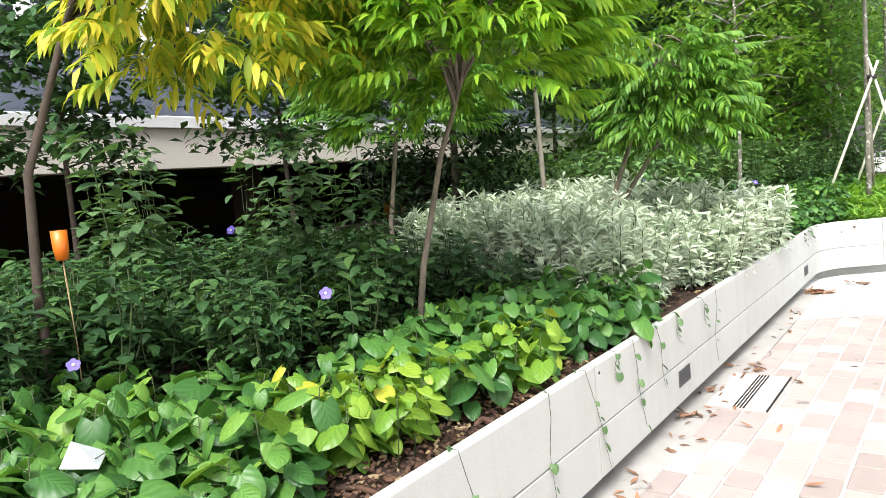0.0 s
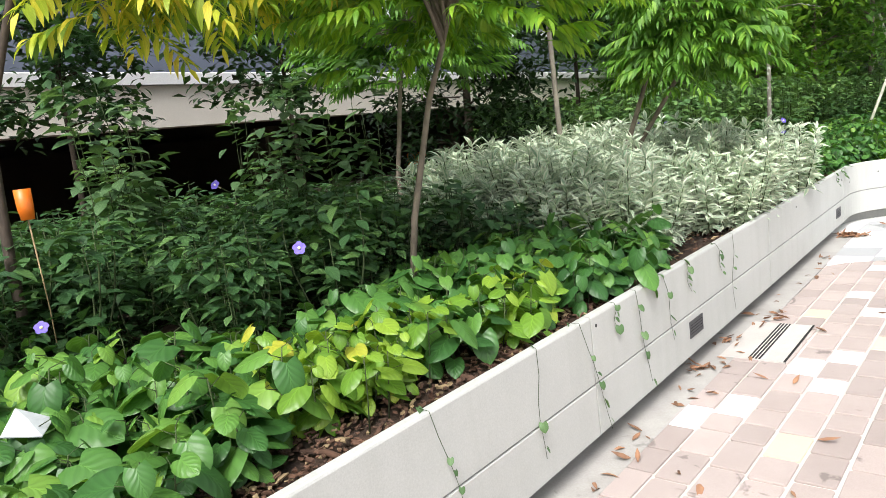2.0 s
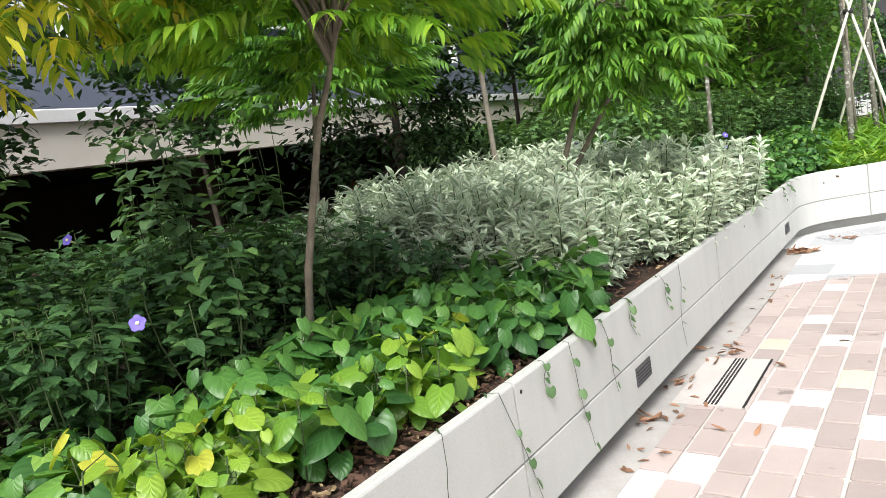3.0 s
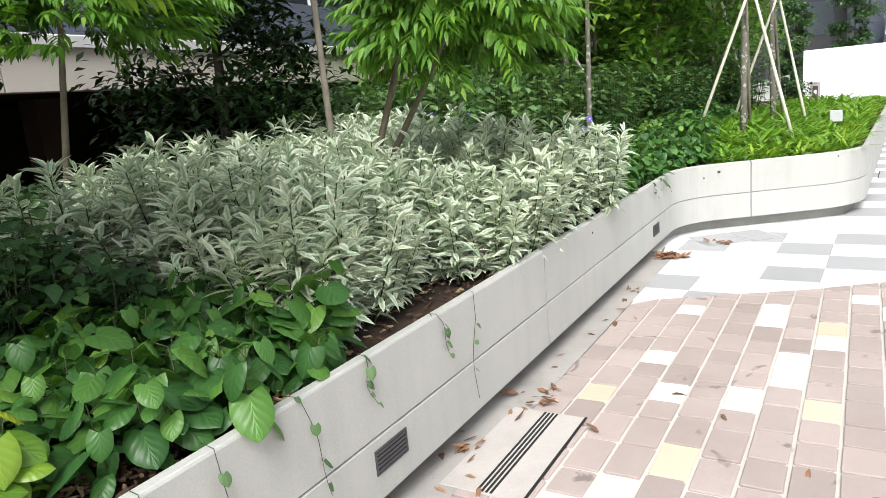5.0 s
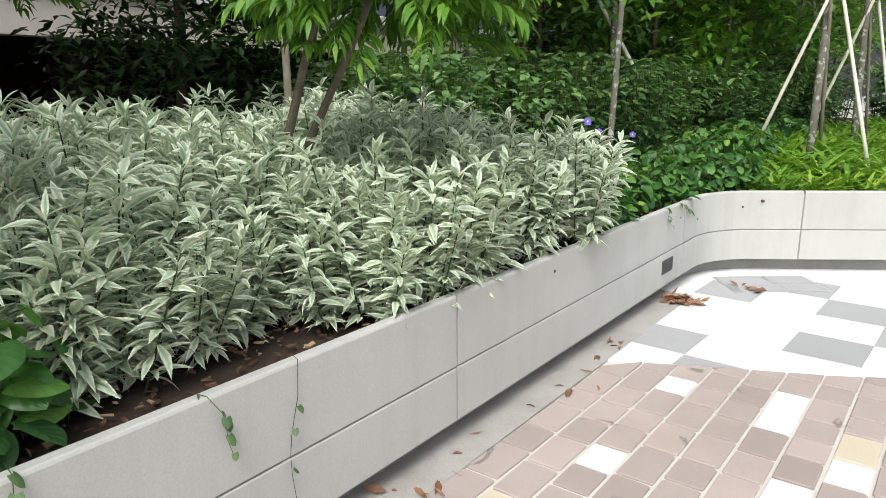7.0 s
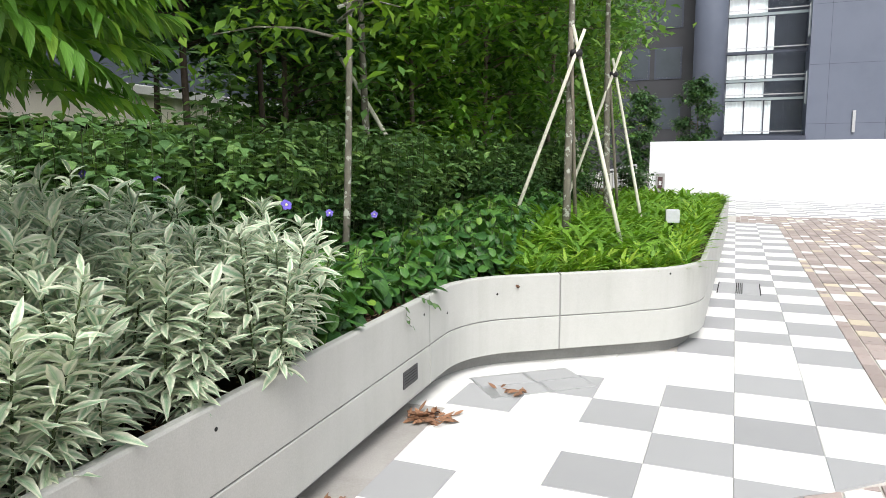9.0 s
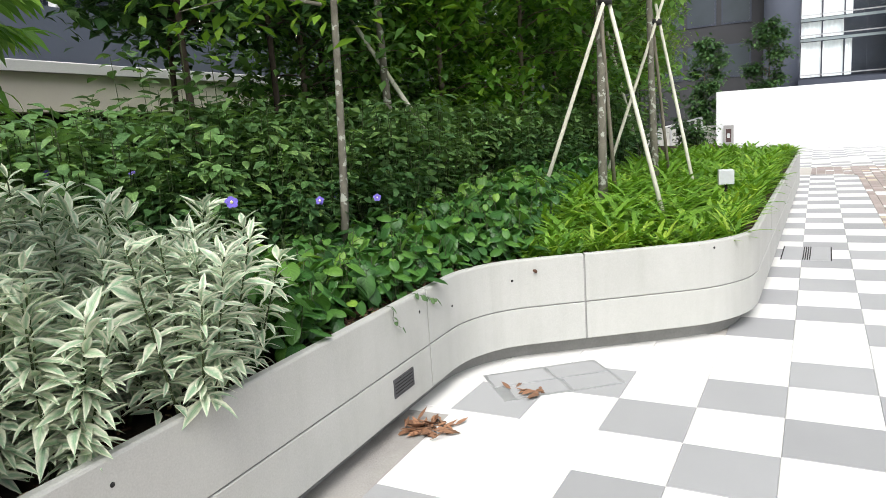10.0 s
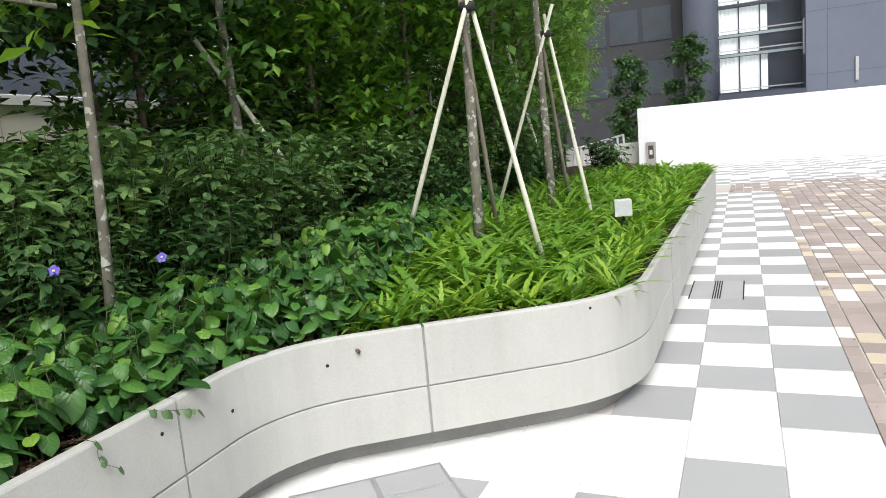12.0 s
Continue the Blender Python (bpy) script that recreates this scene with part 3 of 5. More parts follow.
# windows with orange frames in the blue wall, and a slit fitting
for u, z0 in ((10.5, 4.4), (10.5, 9.6), (14.4, 4.4)):
    w = part("window", box(Soup(), u, u + 1.1, -1.64, -1.55, z0, z0 + 3.4, MF).mesh("frame", M_YELLOW, False), block, "orange window frame")
    part("pane", box(Soup(), u + 0.06, u + 0.98, -1.66, -1.63, z0 + 0.12, z0 + 3.30, MF).mesh("pane", M_SLOT, False), w)
for k in range(5):
    part("seam", box(Soup(), 6.34, 34, -1.604, -1.55, 3.4 + 3.3 * k, 3.42 + 3.3 * k, MF).mesh("seam", M_DARKBLUE, False), block)
for k in range(9):
    part("seam", box(Soup(), 7.3 + 2.9 * k, 7.32 + 2.9 * k, -1.604, -1.55, 0, 22, MF).mesh("seam", M_DARKBLUE, False), block)
for k, z0 in enumerate((4.6, 8.4)):
    w = part("window", box(Soup(), 6.25, 6.31, -1.1, -0.3, z0, z0 + 1.9, MF).mesh("frame", M_TRANSOM, False), block, "narrow side window")
    part("pane", box(Soup(), 6.23, 6.25, -1.04, -0.36, z0 + 0.06, z0 + 1.84, MF).mesh("pane", M_CURTAIN, False), w)
part("fitting", box(Soup(), 8.6, 8.75, -1.72, -1.6, 2.9, 4.1, MF).mesh("fitting", M_STEEL, False), block, "slim metal wall fitting")

# long low building behind the trees: cream fascia over a dark undercroft
H0, HD = Vector((-3.75, 11.0, 0)), Vector((0.50, 0.866, 0))
MH = Matrix.Translation(H0) @ Matrix.Rotation(math.atan2(HD.y, HD.x), 4, "Z")  # x along the front, y away from the planter
hall = thing("podium_building", "podium building with a cream fascia above a dark undercroft", "building")
for a, b in ((-18, 0.9), (0.92, 8.6), (8.62, 30)):
    part("fascia", box(Soup(), a, b, 0.0, 0.35, 2.26, 2.86, MH).mesh("fascia", M_FASCIA, False), hall)
    part("coping", box(Soup(), a, b, -0.08, 0.6, 2.865, 3.04, MH, 0.015).mesh("coping", M_COPING, False), hall, "white coping")
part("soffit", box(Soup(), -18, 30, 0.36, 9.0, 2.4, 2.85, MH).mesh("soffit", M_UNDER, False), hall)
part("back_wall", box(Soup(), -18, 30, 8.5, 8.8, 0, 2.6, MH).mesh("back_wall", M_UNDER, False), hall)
part("kerb_wall", box(Soup(), -18, 30, 0.4, 0.7, 0, 0.95, MH).mesh("kerb_wall", M_UNDER, False), hall, "brick dwarf wall with the undercroft's shade in its colour")
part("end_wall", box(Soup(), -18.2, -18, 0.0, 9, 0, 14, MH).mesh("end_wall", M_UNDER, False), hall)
part("end_wall", box(Soup(), 30, 30.2, 0.0, 9, 0, 14, MH).mesh("end_wall", M_BLUE, False), hall)
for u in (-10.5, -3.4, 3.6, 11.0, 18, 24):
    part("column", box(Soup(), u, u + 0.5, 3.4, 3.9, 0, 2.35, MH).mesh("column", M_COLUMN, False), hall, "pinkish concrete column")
part("upper_wall", box(Soup(), -18, 30, 1.3, 1.6, 2.86, 4.2, MH).mesh("upper_wall", M_BLUE, False), hall, "blue-grey upper wall")
part("upper_wall", box(Soup(), -18, 30, 1.3, 1.6, 7.0, 14, MH).mesh("upper_wall", M_BLUE, False), hall, "blue-grey upper wall")
part("room_back", box(Soup(), -18, 30, 3.2, 3.4, 4.2, 7.0, MH).mesh("room_back", M_DARKBLUE, False), hall)
for k in range(24):
    u = -18 + 2 * k
    part("post", box(Soup(), u, u + 0.16, 1.32, 1.5, 4.2, 7.0, MH).mesh("post", M_COPING, False), hall, "white window post")
    if k % 2 == 0:
        w = part("window", box(Soup(), u + 0.2, u + 3.9, 1.40, 1.46, 4.78, 4.85, MH).mesh("rail", M_COPING, False), hall, "white window rail")
        pn = part("pane", box(Soup(), u + 0.18, u + 3.9, 1.50, 1.52, 4.22, 6.98, MH).mesh("pane", glass, False), w)
        pn.visible_shadow = False

# ---- plants ----


def plant(name, label, category, group, stem_soup, leaf_soup, stem_mat, leaf_mat, stem_name="stem"):
    root = thing(name, label, category, group)
    if stem_soup.n:
        part(stem_name, stem_soup.mesh(stem_name, stem_mat), root)
    part("leaves", leaf_soup.mesh("leaves", leaf_mat), root)
    return root


def scatter(kinds, spots, rng, scale=(0.85, 1.15), tilt=0.08):
    """Sets copies of the given plants on the spots; the first ones are the plants themselves."""
    for i, p in enumerate(spots):
        m = Matrix.Translation(p) @ Matrix.Rotation(rng.uniform(0, 6.28), 4, "Z") @ Matrix.Rotation(rng.uniform(-tilt, tilt), 4, "X")
        k = rng.uniform(*scale)
        if i < len(kinds):
            kinds[i].matrix_basis = m @ Matrix.Scale(k, 4)
        else:
            ob = copy_thing(kinds[rng.randrange(len(kinds))], m)
            ob.scale = (k, k, k)


def fill(inside, bounds, gap, rng, limit=400):
    """Spots about gap apart within bounds (x0, x1, y0, y1) for which inside() holds."""
    out = []
    x0, x1, y0, y1 = bounds
    nx, ny = int((x1 - x0) / gap), int((y1 - y0) / gap)
    for j in range(ny):
        for i in range(nx):
            x = x0 + (i + 0.5 * (j % 2) + rng.uniform(-0.3, 0.3)) * gap
            y = y0 + (j + rng.uniform(-0.3, 0.3)) * gap
            if inside(x, y):
                out.append((x, y))
    rng.shuffle(out)
    return out[:limit]


def heart_plant(rng, mat, n=40, size=(0.07, 0.14), height=(0.05, 0.36), spread=0.25, name="heart_leaf_plant", label="low broadleaf creeper with glossy heart-shaped green leaves", group="heart leaf ground cover"):
    st, lf = Soup(), Soup()
    for k in range(n):
        if k % 9 == 0:
            b, c = rng.uniform(0, 6.28), spread * 0.75 * math.sqrt(rng.random())
            tip = Vector((c * math.cos(b), c * math.sin(b), rng.uniform(0.5, 1.0) * height[1]))
            tube(st, [(tip.x * 0.6, tip.y * 0.6, -0.03), (tip.x * 0.85, tip.y * 0.85, tip.z * 0.5), tuple(tip)], [0.0035, 0.003, 0.002], 5)
        a, t = b + 2.4 * (k % 9) + rng.uniform(-0.4, 0.4), 1 - (k % 9) / 9 * 0.85
        r = rng.uniform(0.03, 0.07) * (1.6 - 0.8 * t)
        q = Vector((tip.x * (0.6 + 0.4 * t), tip.y * (0.6 + 0.4 * t), max(tip.z * t, height[0])))
        p = q + Vector((r * math.cos(a), r * math.sin(a), 0.02))
        tube(st, [tuple(q), tuple(p)], [0.0018, 0.0012], 4)
        z = rng.uniform(*size) * (0.6 if t > 0.95 else 1.0 if t > 0.4 else 0.8)
        lf.add(*heart(z, rng), facing(p, a - 1.57 + rng.uniform(-0.5, 0.5), rng.uniform(-1.05, -0.05), rng.uniform(-0.45, 0.45)))
    return plant(name, label, "plant", group, st, lf, M_STEM, mat)


def dark_plant(rng, n_stems=11, height=0.55, name="dark_leaf_shrub", label="dense dark green small-leaved flowering shrub", group="dark shrubs", size=(0.055, 0.105), per=28, spread=0.3, mat=None):
    st, lf = Soup(), Soup()
    for k in range(n_stems):
        a, r = rng.uniform(0, 6.28), spread * math.sqrt(rng.random())
        top = Vector((r * math.cos(a), r * math.sin(a), height * rng.uniform(0.72, 1.08)))
        pts = curve_pts((top.x * 0.3, top.y * 0.3, -0.03), top, 0.05, 4, (math.cos(a), math.sin(a), 0))
        tube(st, pts, [0.005, 0.004, 0.004, 0.003, 0.002], 4)
        for j in range(per):
            t = 1 - rng.random() ** 1.3 * 0.92
            q = pts[0].lerp(top, t) + Vector((rng.gauss(0, 0.05), rng.gauss(0, 0.05), rng.uniform(-0.02, 0.03)))
            yaw = math.atan2(q.y - top.y * 0.6, q.x - top.x * 0.6) - 1.57 + rng.uniform(-1.2, 1.2)
            lf.add(*oval(rng.uniform(*size), 0.6, rng), facing(q, yaw, rng.uniform(-0.4, 0.35), rng.uniform(-0.3, 0.3)))
    return plant(name, label, "shrub", group, st, lf, M_STEM, mat or L_DARK)


def variegated_plant(rng, n_stems=10, height=0.60):
    st, lf = Soup(), Soup()
    for k in range(n_stems):
        a, r = rng.uniform(0, 6.28), 0.27 * math.sqrt(rng.random()) + 0.03
        top = Vector((r * math.cos(a), r * math.sin(a), height * rng.uniform(0.66, 1.15)))
        base = Vector((top.x * 0.35, top.y * 0.35, -0.03))
        tube(st, [base, base.lerp(top, 0.5), top], [0.005, 0.004, 0.003], 5)
        whorls = 13
        for j in range(whorls):
            t = 0.22 + 0.78 * j / (whorls - 1)
            q = base.lerp(top, t)
            for i in range(5):
                yaw = a + 1.257 * i + 0.8 * (j % 2) + rng.uniform(-0.8, 0.8)
                up = rng.uniform(-0.35, 0.55) + 0.6 * t * t
                L = rng.uniform(0.085, 0.15) * (1.0 if t < 0.85 else 0.85)
                w = L * rng.uniform(0.10, 0.145)
                lf.add(*leaf(L, [0.15 * w, 0.8 * w, w, 0.62 * w, 0.0], rng.uniform(0.1, 0.6), rng.uniform(0.0, 0.95)), facing(q + Vector((0, 0, rng.uniform(-0.02, 0.02))), yaw, up, rng.uniform(-0.7, 0.7)))
    return plant("variegated_shrub", "bushy shrub with narrow grey-green leaves edged in cream", "shrub", "variegated shrubs", st, lf, M_STEM, L_VAR)


def fern_plant(rng, n=34, length=(0.24, 0.46), rise=(0.3, 1.25), bend=(0.5, 1.5)):
    st, lf = Soup(), Soup()
    for k in range(n):
        yaw, L = rng.uniform(0, 6.28), rng.uniform(*length)
        w = L * rng.uniform(0.05, 0.072)
        teeth = [w * (1.25 if i % 2 else 0.72) * math.sin(math.pi * (0.12 + 0.86 * i / 17)) ** 0.6 for i in range(17)] + [0.0]
        v, f, u = leaf(L, teeth, rng.uniform(0.1, 0.4), rng.uniform(*bend), 0.25)
        lf.add(v, f, u, facing((rng.uniform(-0.05, 0.05), rng.uniform(-0.05, 0.05), 0), yaw, rng.uniform(*rise), rng.uniform(-0.35, 0.35)))
    return plant("sword_fern", "bright green fern clump with arching strap fronds", "fern", "ferns", st, lf, M_STEM, L_FERN)


def pinnate(length, pairs, rng, size=0.085):
    """One compound leaf: a stalk arching along +y with paired drooping leaflets."""
    s = Soup()
    drop = rng.uniform(0.2, 0.6)
    stalk = [Vector((0, length * t, -drop * length * t * t * 0.6)) for t in (0, 0.25, 0.5, 0.75, 1)]
    tube(s, stalk, [0.003, 0.0025, 0.002, 0.0015, 0.001], 3)
    for i in range(pairs + 1):
        t = 0.22 + 0.78 * i / pairs
        q = Vector((0, length * t, -drop * length * t * t * 0.6))
        z = size * (0.75 + 0.5 * math.sin(math.pi * (0.15 + 0.75 * t))) * rng.uniform(0.9, 1.1)
        w = z * 0.135
        for side in ((-1, 1) if i < pairs else (0,)):
            yaw = -side * rng.uniform(0.75, 1.0)
            s.add(*leaf(z, [0.25 * w, w, 0.7 * w, 0.0], 0.25, rng.uniform(0.4, 0.9)), facing(q, yaw, rng.uniform(-0.55, 0.05) - 0.5 * drop * t, side * 0.2))
    return np.concatenate(s.v), s.f, np.concatenate(s.u)


def crown_tree(name, label, trunk, radii, centre, size, n_limbs, n_leaves, mat, rng, leafsize=0.085, bark_mat=None, length=(0.22, 0.36), inner=0.35, droop=0.0):
    """A small tree: tapered trunk through the given points, limbs to a loose crown of compound leaves."""
    root = thing(name, label, "tree")
    st = Soup()
    tube(st, trunk, radii, 9, 0.08, rng)
    part("trunk", st.mesh("trunk", bark_mat or M_BARK), root)
    kinds = [pinnate(rng.uniform(*length), rng.randint(6, 9), rng, leafsize) for _ in range(7)]
    lf, lm = Soup(), Soup()
    c, top = Vector(centre), Vector(trunk[-1])
    tips = []
    for i in range(n_limbs):
        a = 2.4 * i + rng.uniform(-0.4, 0.4)
        el = rng.uniform(-0.55, 0.95)
        e = c + Vector((size[0] * math.cos(a) * math.cos(el), size[1] * math.sin(a) * math.cos(el), size[2] * math.sin(el))) * rng.uniform(0.5, 0.9)
        b = Vector(trunk[-2]).lerp(top, rng.random())
        pts = curve_pts(b, e, 0.12, 5)
        tube(lm, pts, [0.014, 0.011, 0.009, 0.007, 0.005, 0.003], 5)
        tips += [(pts[k], (e - c)) for k in (3, 4, 5)] + [(e, e - c)]
    part("branchwork", lm.mesh("branchwork", bark_mat or M_BARK), root)
    for i in range(n_leaves):
        a, el = rng.uniform(0, 6.28), math.asin(rng.uniform(-0.8, 1.0))
        rr = inner + (1 - inner) * rng.random() ** 0.5
        lump = 1 + 0.28 * noise.noise((math.cos(a) * 1.7 + c.x, math.sin(a) * 1.7 + c.y, el * 1.7))
        p = c + Vector((size[0] * math.cos(a) * math.cos(el), size[1] * math.sin(a) * math.cos(el), size[2] * math.sin(el))) * rr * lump
        if i % 3 == 0 and tips:
            q, _ = tips[i % len(tips)]
            p = q + Vector((rng.gauss(0, 0.08), rng.gauss(0, 0.08), rng.gauss(0, 0.06)))
        yaw = math.atan2(p.y - c.y, p.x - c.x) - 1.57 + rng.uniform(-0.8, 0.8)
        v, f, u = kinds[rng.randrange(7)]
        lf.add(v, f, u, facing(p, yaw, rng.uniform(-0.25, 0.55) - droop, rng.uniform(-0.3, 0.3)))
    part("crown", lf.mesh("crown", mat), root)
    return root


def wood_tree(name, label, height, spread, trunk_r, n, mat, rng, first=0.3, leafsize=(0.09, 0.16), ratio=0.42, bark_mat=None, lean=0.15):
    """A slim forest tree with a tall uneven crown of single leaves held in sprays."""
    root = thing(name, label, "tree", "background trees")
    st, lf = Soup(), Soup()
    top = Vector((rng.uniform(-lean, lean) * height * 0.3, rng.uniform(-lean, lean) * height * 0.3, height))
    pts = curve_pts((0, 0, -0.1), top, rng.uniform(-0.15, 0.15), 8, (1, 0.4, 0))
    tube(st, pts, [trunk_r * (1 - 0.8 * i / 8) for i in range(9)], 8, 0.06, rng)
    part("trunk", st.mesh("trunk", bark_mat or M_BARK), root)
    lm = Soup()
    sprays = []
    limbs = int(20 + height * 4)
    for i in range(limbs):
        t = first + (1 - first) * (i + rng.random()) / limbs
        b = pts[0].lerp(top, t)
        a = rng.uniform(0, 6.28)
        r = spread * (0.45 + 0.75 * math.sin(math.pi * min(1, (t - first) / (1 - first) * 0.8 + 0.15))) * rng.uniform(0.5, 1.1)
        e = b + Vector((r * math.cos(a), r * math.sin(a), rng.uniform(-0.1, 0.5) * r))
        lp = curve_pts(b, e, 0.08 * r, 3)
        tube(lm, lp, [0.016, 0.011, 0.007, 0.003], 4)
        sprays += [lp[2], lp[3], lp[2].lerp(lp[3], 0.5), lp[1].lerp(lp[2], 0.5)]
    part("branchwork", lm.mesh("branchwork", bark_mat or M_BARK), root)
    for i in range(n):
        q = sprays[rng.randrange(len(sprays))]
        g = 0.17 * spread
        p = q + Vector((rng.gauss(0, g), rng.gauss(0, g), rng.gauss(0, g * 0.8)))
        L = rng.uniform(*leafsize)
        w = L * ratio * 0.5
        lf.add(*leaf(L, [0.1 * w, w, 0.0], 0.2, 0.4), facing(p, rng.uniform(0, 6.28), rng.uniform(-0.7, 0.4), rng.uniform(-0.5, 0.5)))
    part("crown", lf.mesh("crown", mat), root)
    return root

# ---- planting ----
def sw(x, y):
    q = Vector((x, y, 0)) - J1
    return q.dot(ALONG), q.dot(LEFT)


def soil_at(x, y):
    d = inset(x, y)
    return SOIL + 0.10 * min(max(d - 0.6, 0), 1.5)


FERN_LINE = (Vector((4.95, 8.96, 0)), Vector((6.35, 11.9, 0)), Vector((10.6, 17.2, 0)))


def fern_side(x, y):
    """Positive on the ferns' side of their back edge."""
    a, b, c = FERN_LINE
    p, q = (a, b) if y < 11.9 else (b, c)
    d = (q - p).normalized()
    return -(Vector((x, y, 0)) - p).dot(Vector((-d.y, d.x, 0)))


def in_var(x, y):
    s, w = sw(x, y)
    return (0.26 if s < 2.7 else 0.13 if s < 3.2 else 0.06) < w < 2.7 and 1.45 - 0.15 * min(w, 1.6) < s < 4.73 + 0.03 * w and y < 10


HEART_BACK = ((-9.0, 8.0), (2.6, 8.4), (3.9, 9.5), (5.7, 11.9), (12.0, 18.8))  # back edge of the heart-leaf bed


def heart_back(x):
    for (x0, y0), (x1, y1) in zip(HEART_BACK, HEART_BACK[1:]):
        if x0 <= x < x1:
            return y0 + (y1 - y0) * (x - x0) / (x1 - x0)
    return 99


def in_heart(x, y):
    s, w = sw(x, y)
    d = inset(x, y)
    if d < (0.21 + 0.10 * noise.noise((s * 2.2, 1.7, 0)) if s < 1.2 else 0.18):
        return False
    if (abs(s + 0.45) < 0.26 and w < 0.30) or (abs(s - 0.4) < 0.14 and w < 0.22) or (abs(s + 1.6) < 0.25 and w < 0.34):
        return False
    if s < 1.5:
        if abs(s + 0.75) < 0.55 and w > 0.95:
            return False
        if w > 0.35 and noise.noise((x * 2.3, y * 2.3, 9)) > 0.3:
            return False
        return w < (1.5 if s < -1.3 else 1.1) + 0.3 * noise.noise((s, 0.3, 0)) and not in_var(x, y)
    return s > 4.76 and fern_side(x, y) < 0.0 and y < heart_back(x) and not in_var(x, y)


def in_fern(x, y):
    return y > 8.9 and inset(x, y) > 0.44 and fern_side(x, y) > 0.0 and (x - 7.82) ** 2 + (y - 11.1) ** 2 > 0.05 and y < 17.0


rng = random.Random(21)
spots = fill(in_heart, (-6, 7.5, -1.5, 13.5), 0.2, rng, 390)
LIME_CLUMPS = ((-1.05, 0.5, 0.36), (-1.5, 0.2, 0.2), (-0.2, 0.35, 0.2))  # along, in, radius


def in_lime(x, y):
    s, w = sw(x, y)
    return any(math.hypot(s - a, w - b) < r for a, b, r in LIME_CLUMPS)


lime = [q for q in spots if in_lime(*q)]
deep = [q for q in spots if q not in set(lime)]
scatter([heart_plant(rng, L_LIME, name="lime_leaf_plant", label="low creeper with yellow-green heart-shaped leaves", group="lime leaf ground cover") for _ in range(4)], [(x, y, soil_at(x, y)) for x, y in lime], rng)
scatter([heart_plant(rng, L_HEART, 34, (0.08, 0.155)) for _ in range(5)], [(x, y, soil_at(x, y)) for x, y in deep if y < 6.5], rng, (0.85, 1.25))
scatter([heart_plant(rng, L_HEART, 46, (0.06, 0.115)) for _ in range(5)], [(x, y, soil_at(x, y)) for x, y in deep if y >= 6.5], rng, (0.9, 1.3))
spots = fill(in_var, (0, 4.5, 4, 10), 0.25, rng, 290)
scatter([variegated_plant(rng) for _ in range(6)], [(x, y, soil_at(x, y) + 0.06 * max(0, sw(x, y)[0] - 3.6)) for x, y in spots], rng, (0.85, 1.2))
spots = fill(in_fern, (4.8, 12.5, 8.9, 17.2), 0.24, rng, 295)
scatter([fern_plant(rng) for _ in range(5)], [(x, y, soil_at(x, y)) for x, y in spots], rng, (0.8, 1.2))

edge = fill(lambda x, y: y > 9.2 and 0.18 < inset(x, y) < 0.44 and fern_side(x, y) > 0.0, (4.8, 12.5, 8.9, 17.2), 0.17, random.Random(4), 150)
lush = [q for q in edge if q[1] > 11.2]
scatter([fern_plant(random.Random(k + 9), 30, (0.32, 0.46), (0.75, 1.3), (0.3, 0.9)) for k in (1, 2)], [(x, y, soil_at(x, y)) for x, y in lush], random.Random(7), (0.7, 0.95))
scatter([fern_plant(random.Random(k), 26, (0.2, 0.34), (0.75, 1.35), (0.3, 1.0)) for k in (1, 2, 3)], [(x, y, soil_at(x, y)) for x, y in edge if y <= 11.2], random.Random(6), (0.8, 1.1))


def in_dark(x, y):
    s, w = sw(x, y)
    if (x - 7.82) ** 2 + (y - 11.1) ** 2 < 0.3 or in_heart(x, y) or in_var(x, y) or in_fern(x, y) or inset(x, y) < (0.5 if y < 13 else 1.7):
        return False
    if s < 5.2:
        return (1.75 if s < -1.3 else 1.2) < w < 4.2
    return w < 5.8 and s < 20


def shrub_height(x, y):
    s, w = sw(x, y)
    if s < 4.6 or x < 3.6 - 0.36 * (y - 3.8) or y < heart_back(x) + 0.3:
        return 0.62 if s < 0.8 else 0.5
    return 0.9


spots = fill(in_dark, (-6, 11.5, 0, 21), 0.34, rng, 640)
near = sorted(spots, key=lambda q: (Vector((*q, 0)) - Vector((3.0, 5.5, 0))).length)
low = [q for q in near if shrub_height(*q) < 0.8][:295]
high = [q for q in near if shrub_height(*q) >= 0.8][:290]
scatter([dark_plant(rng) for _ in range(6)], [(x, y, soil_at(x, y) - (0.12 if 0.8 < sw(x, y)[0] < 4.7 else -0.05)) for x, y in low], rng, (0.9, 1.25))
# taller shrubs wear the leaf copy lightened for the brighter end of the bed
scatter([dark_plant(rng, 12, 0.95, "tall_leaf_shrub", "tall dark green shrub thicket under the trees", "tall shrubs", (0.07, 0.125), 28, 0.36, L_DARK_LIT) for _ in range(5)], [(x, y, soil_at(x, y)) for x, y in high], rng, (0.75, 1.3))
scatter([dark_plant(rng, 8, 1.65, "climbing_vine_shrub", "tall climbing vine with broad grey-green leaves", "climbing vines", (0.10, 0.165), 30, 0.24, L_VINE) for _ in range(2)], [(-0.86, 4.7, 0.7), (-1.6, 4.05, 0.55), (-0.45, 5.1, 0.6), (-1.9, 4.6, 0.6), (-1.3, 5.3, 0.6), (-2.5, 5.2, 0.6), (3.0, 9.6, 0.85), (2.4, 10.0, 0.7)], rng, (0.85, 1.0))

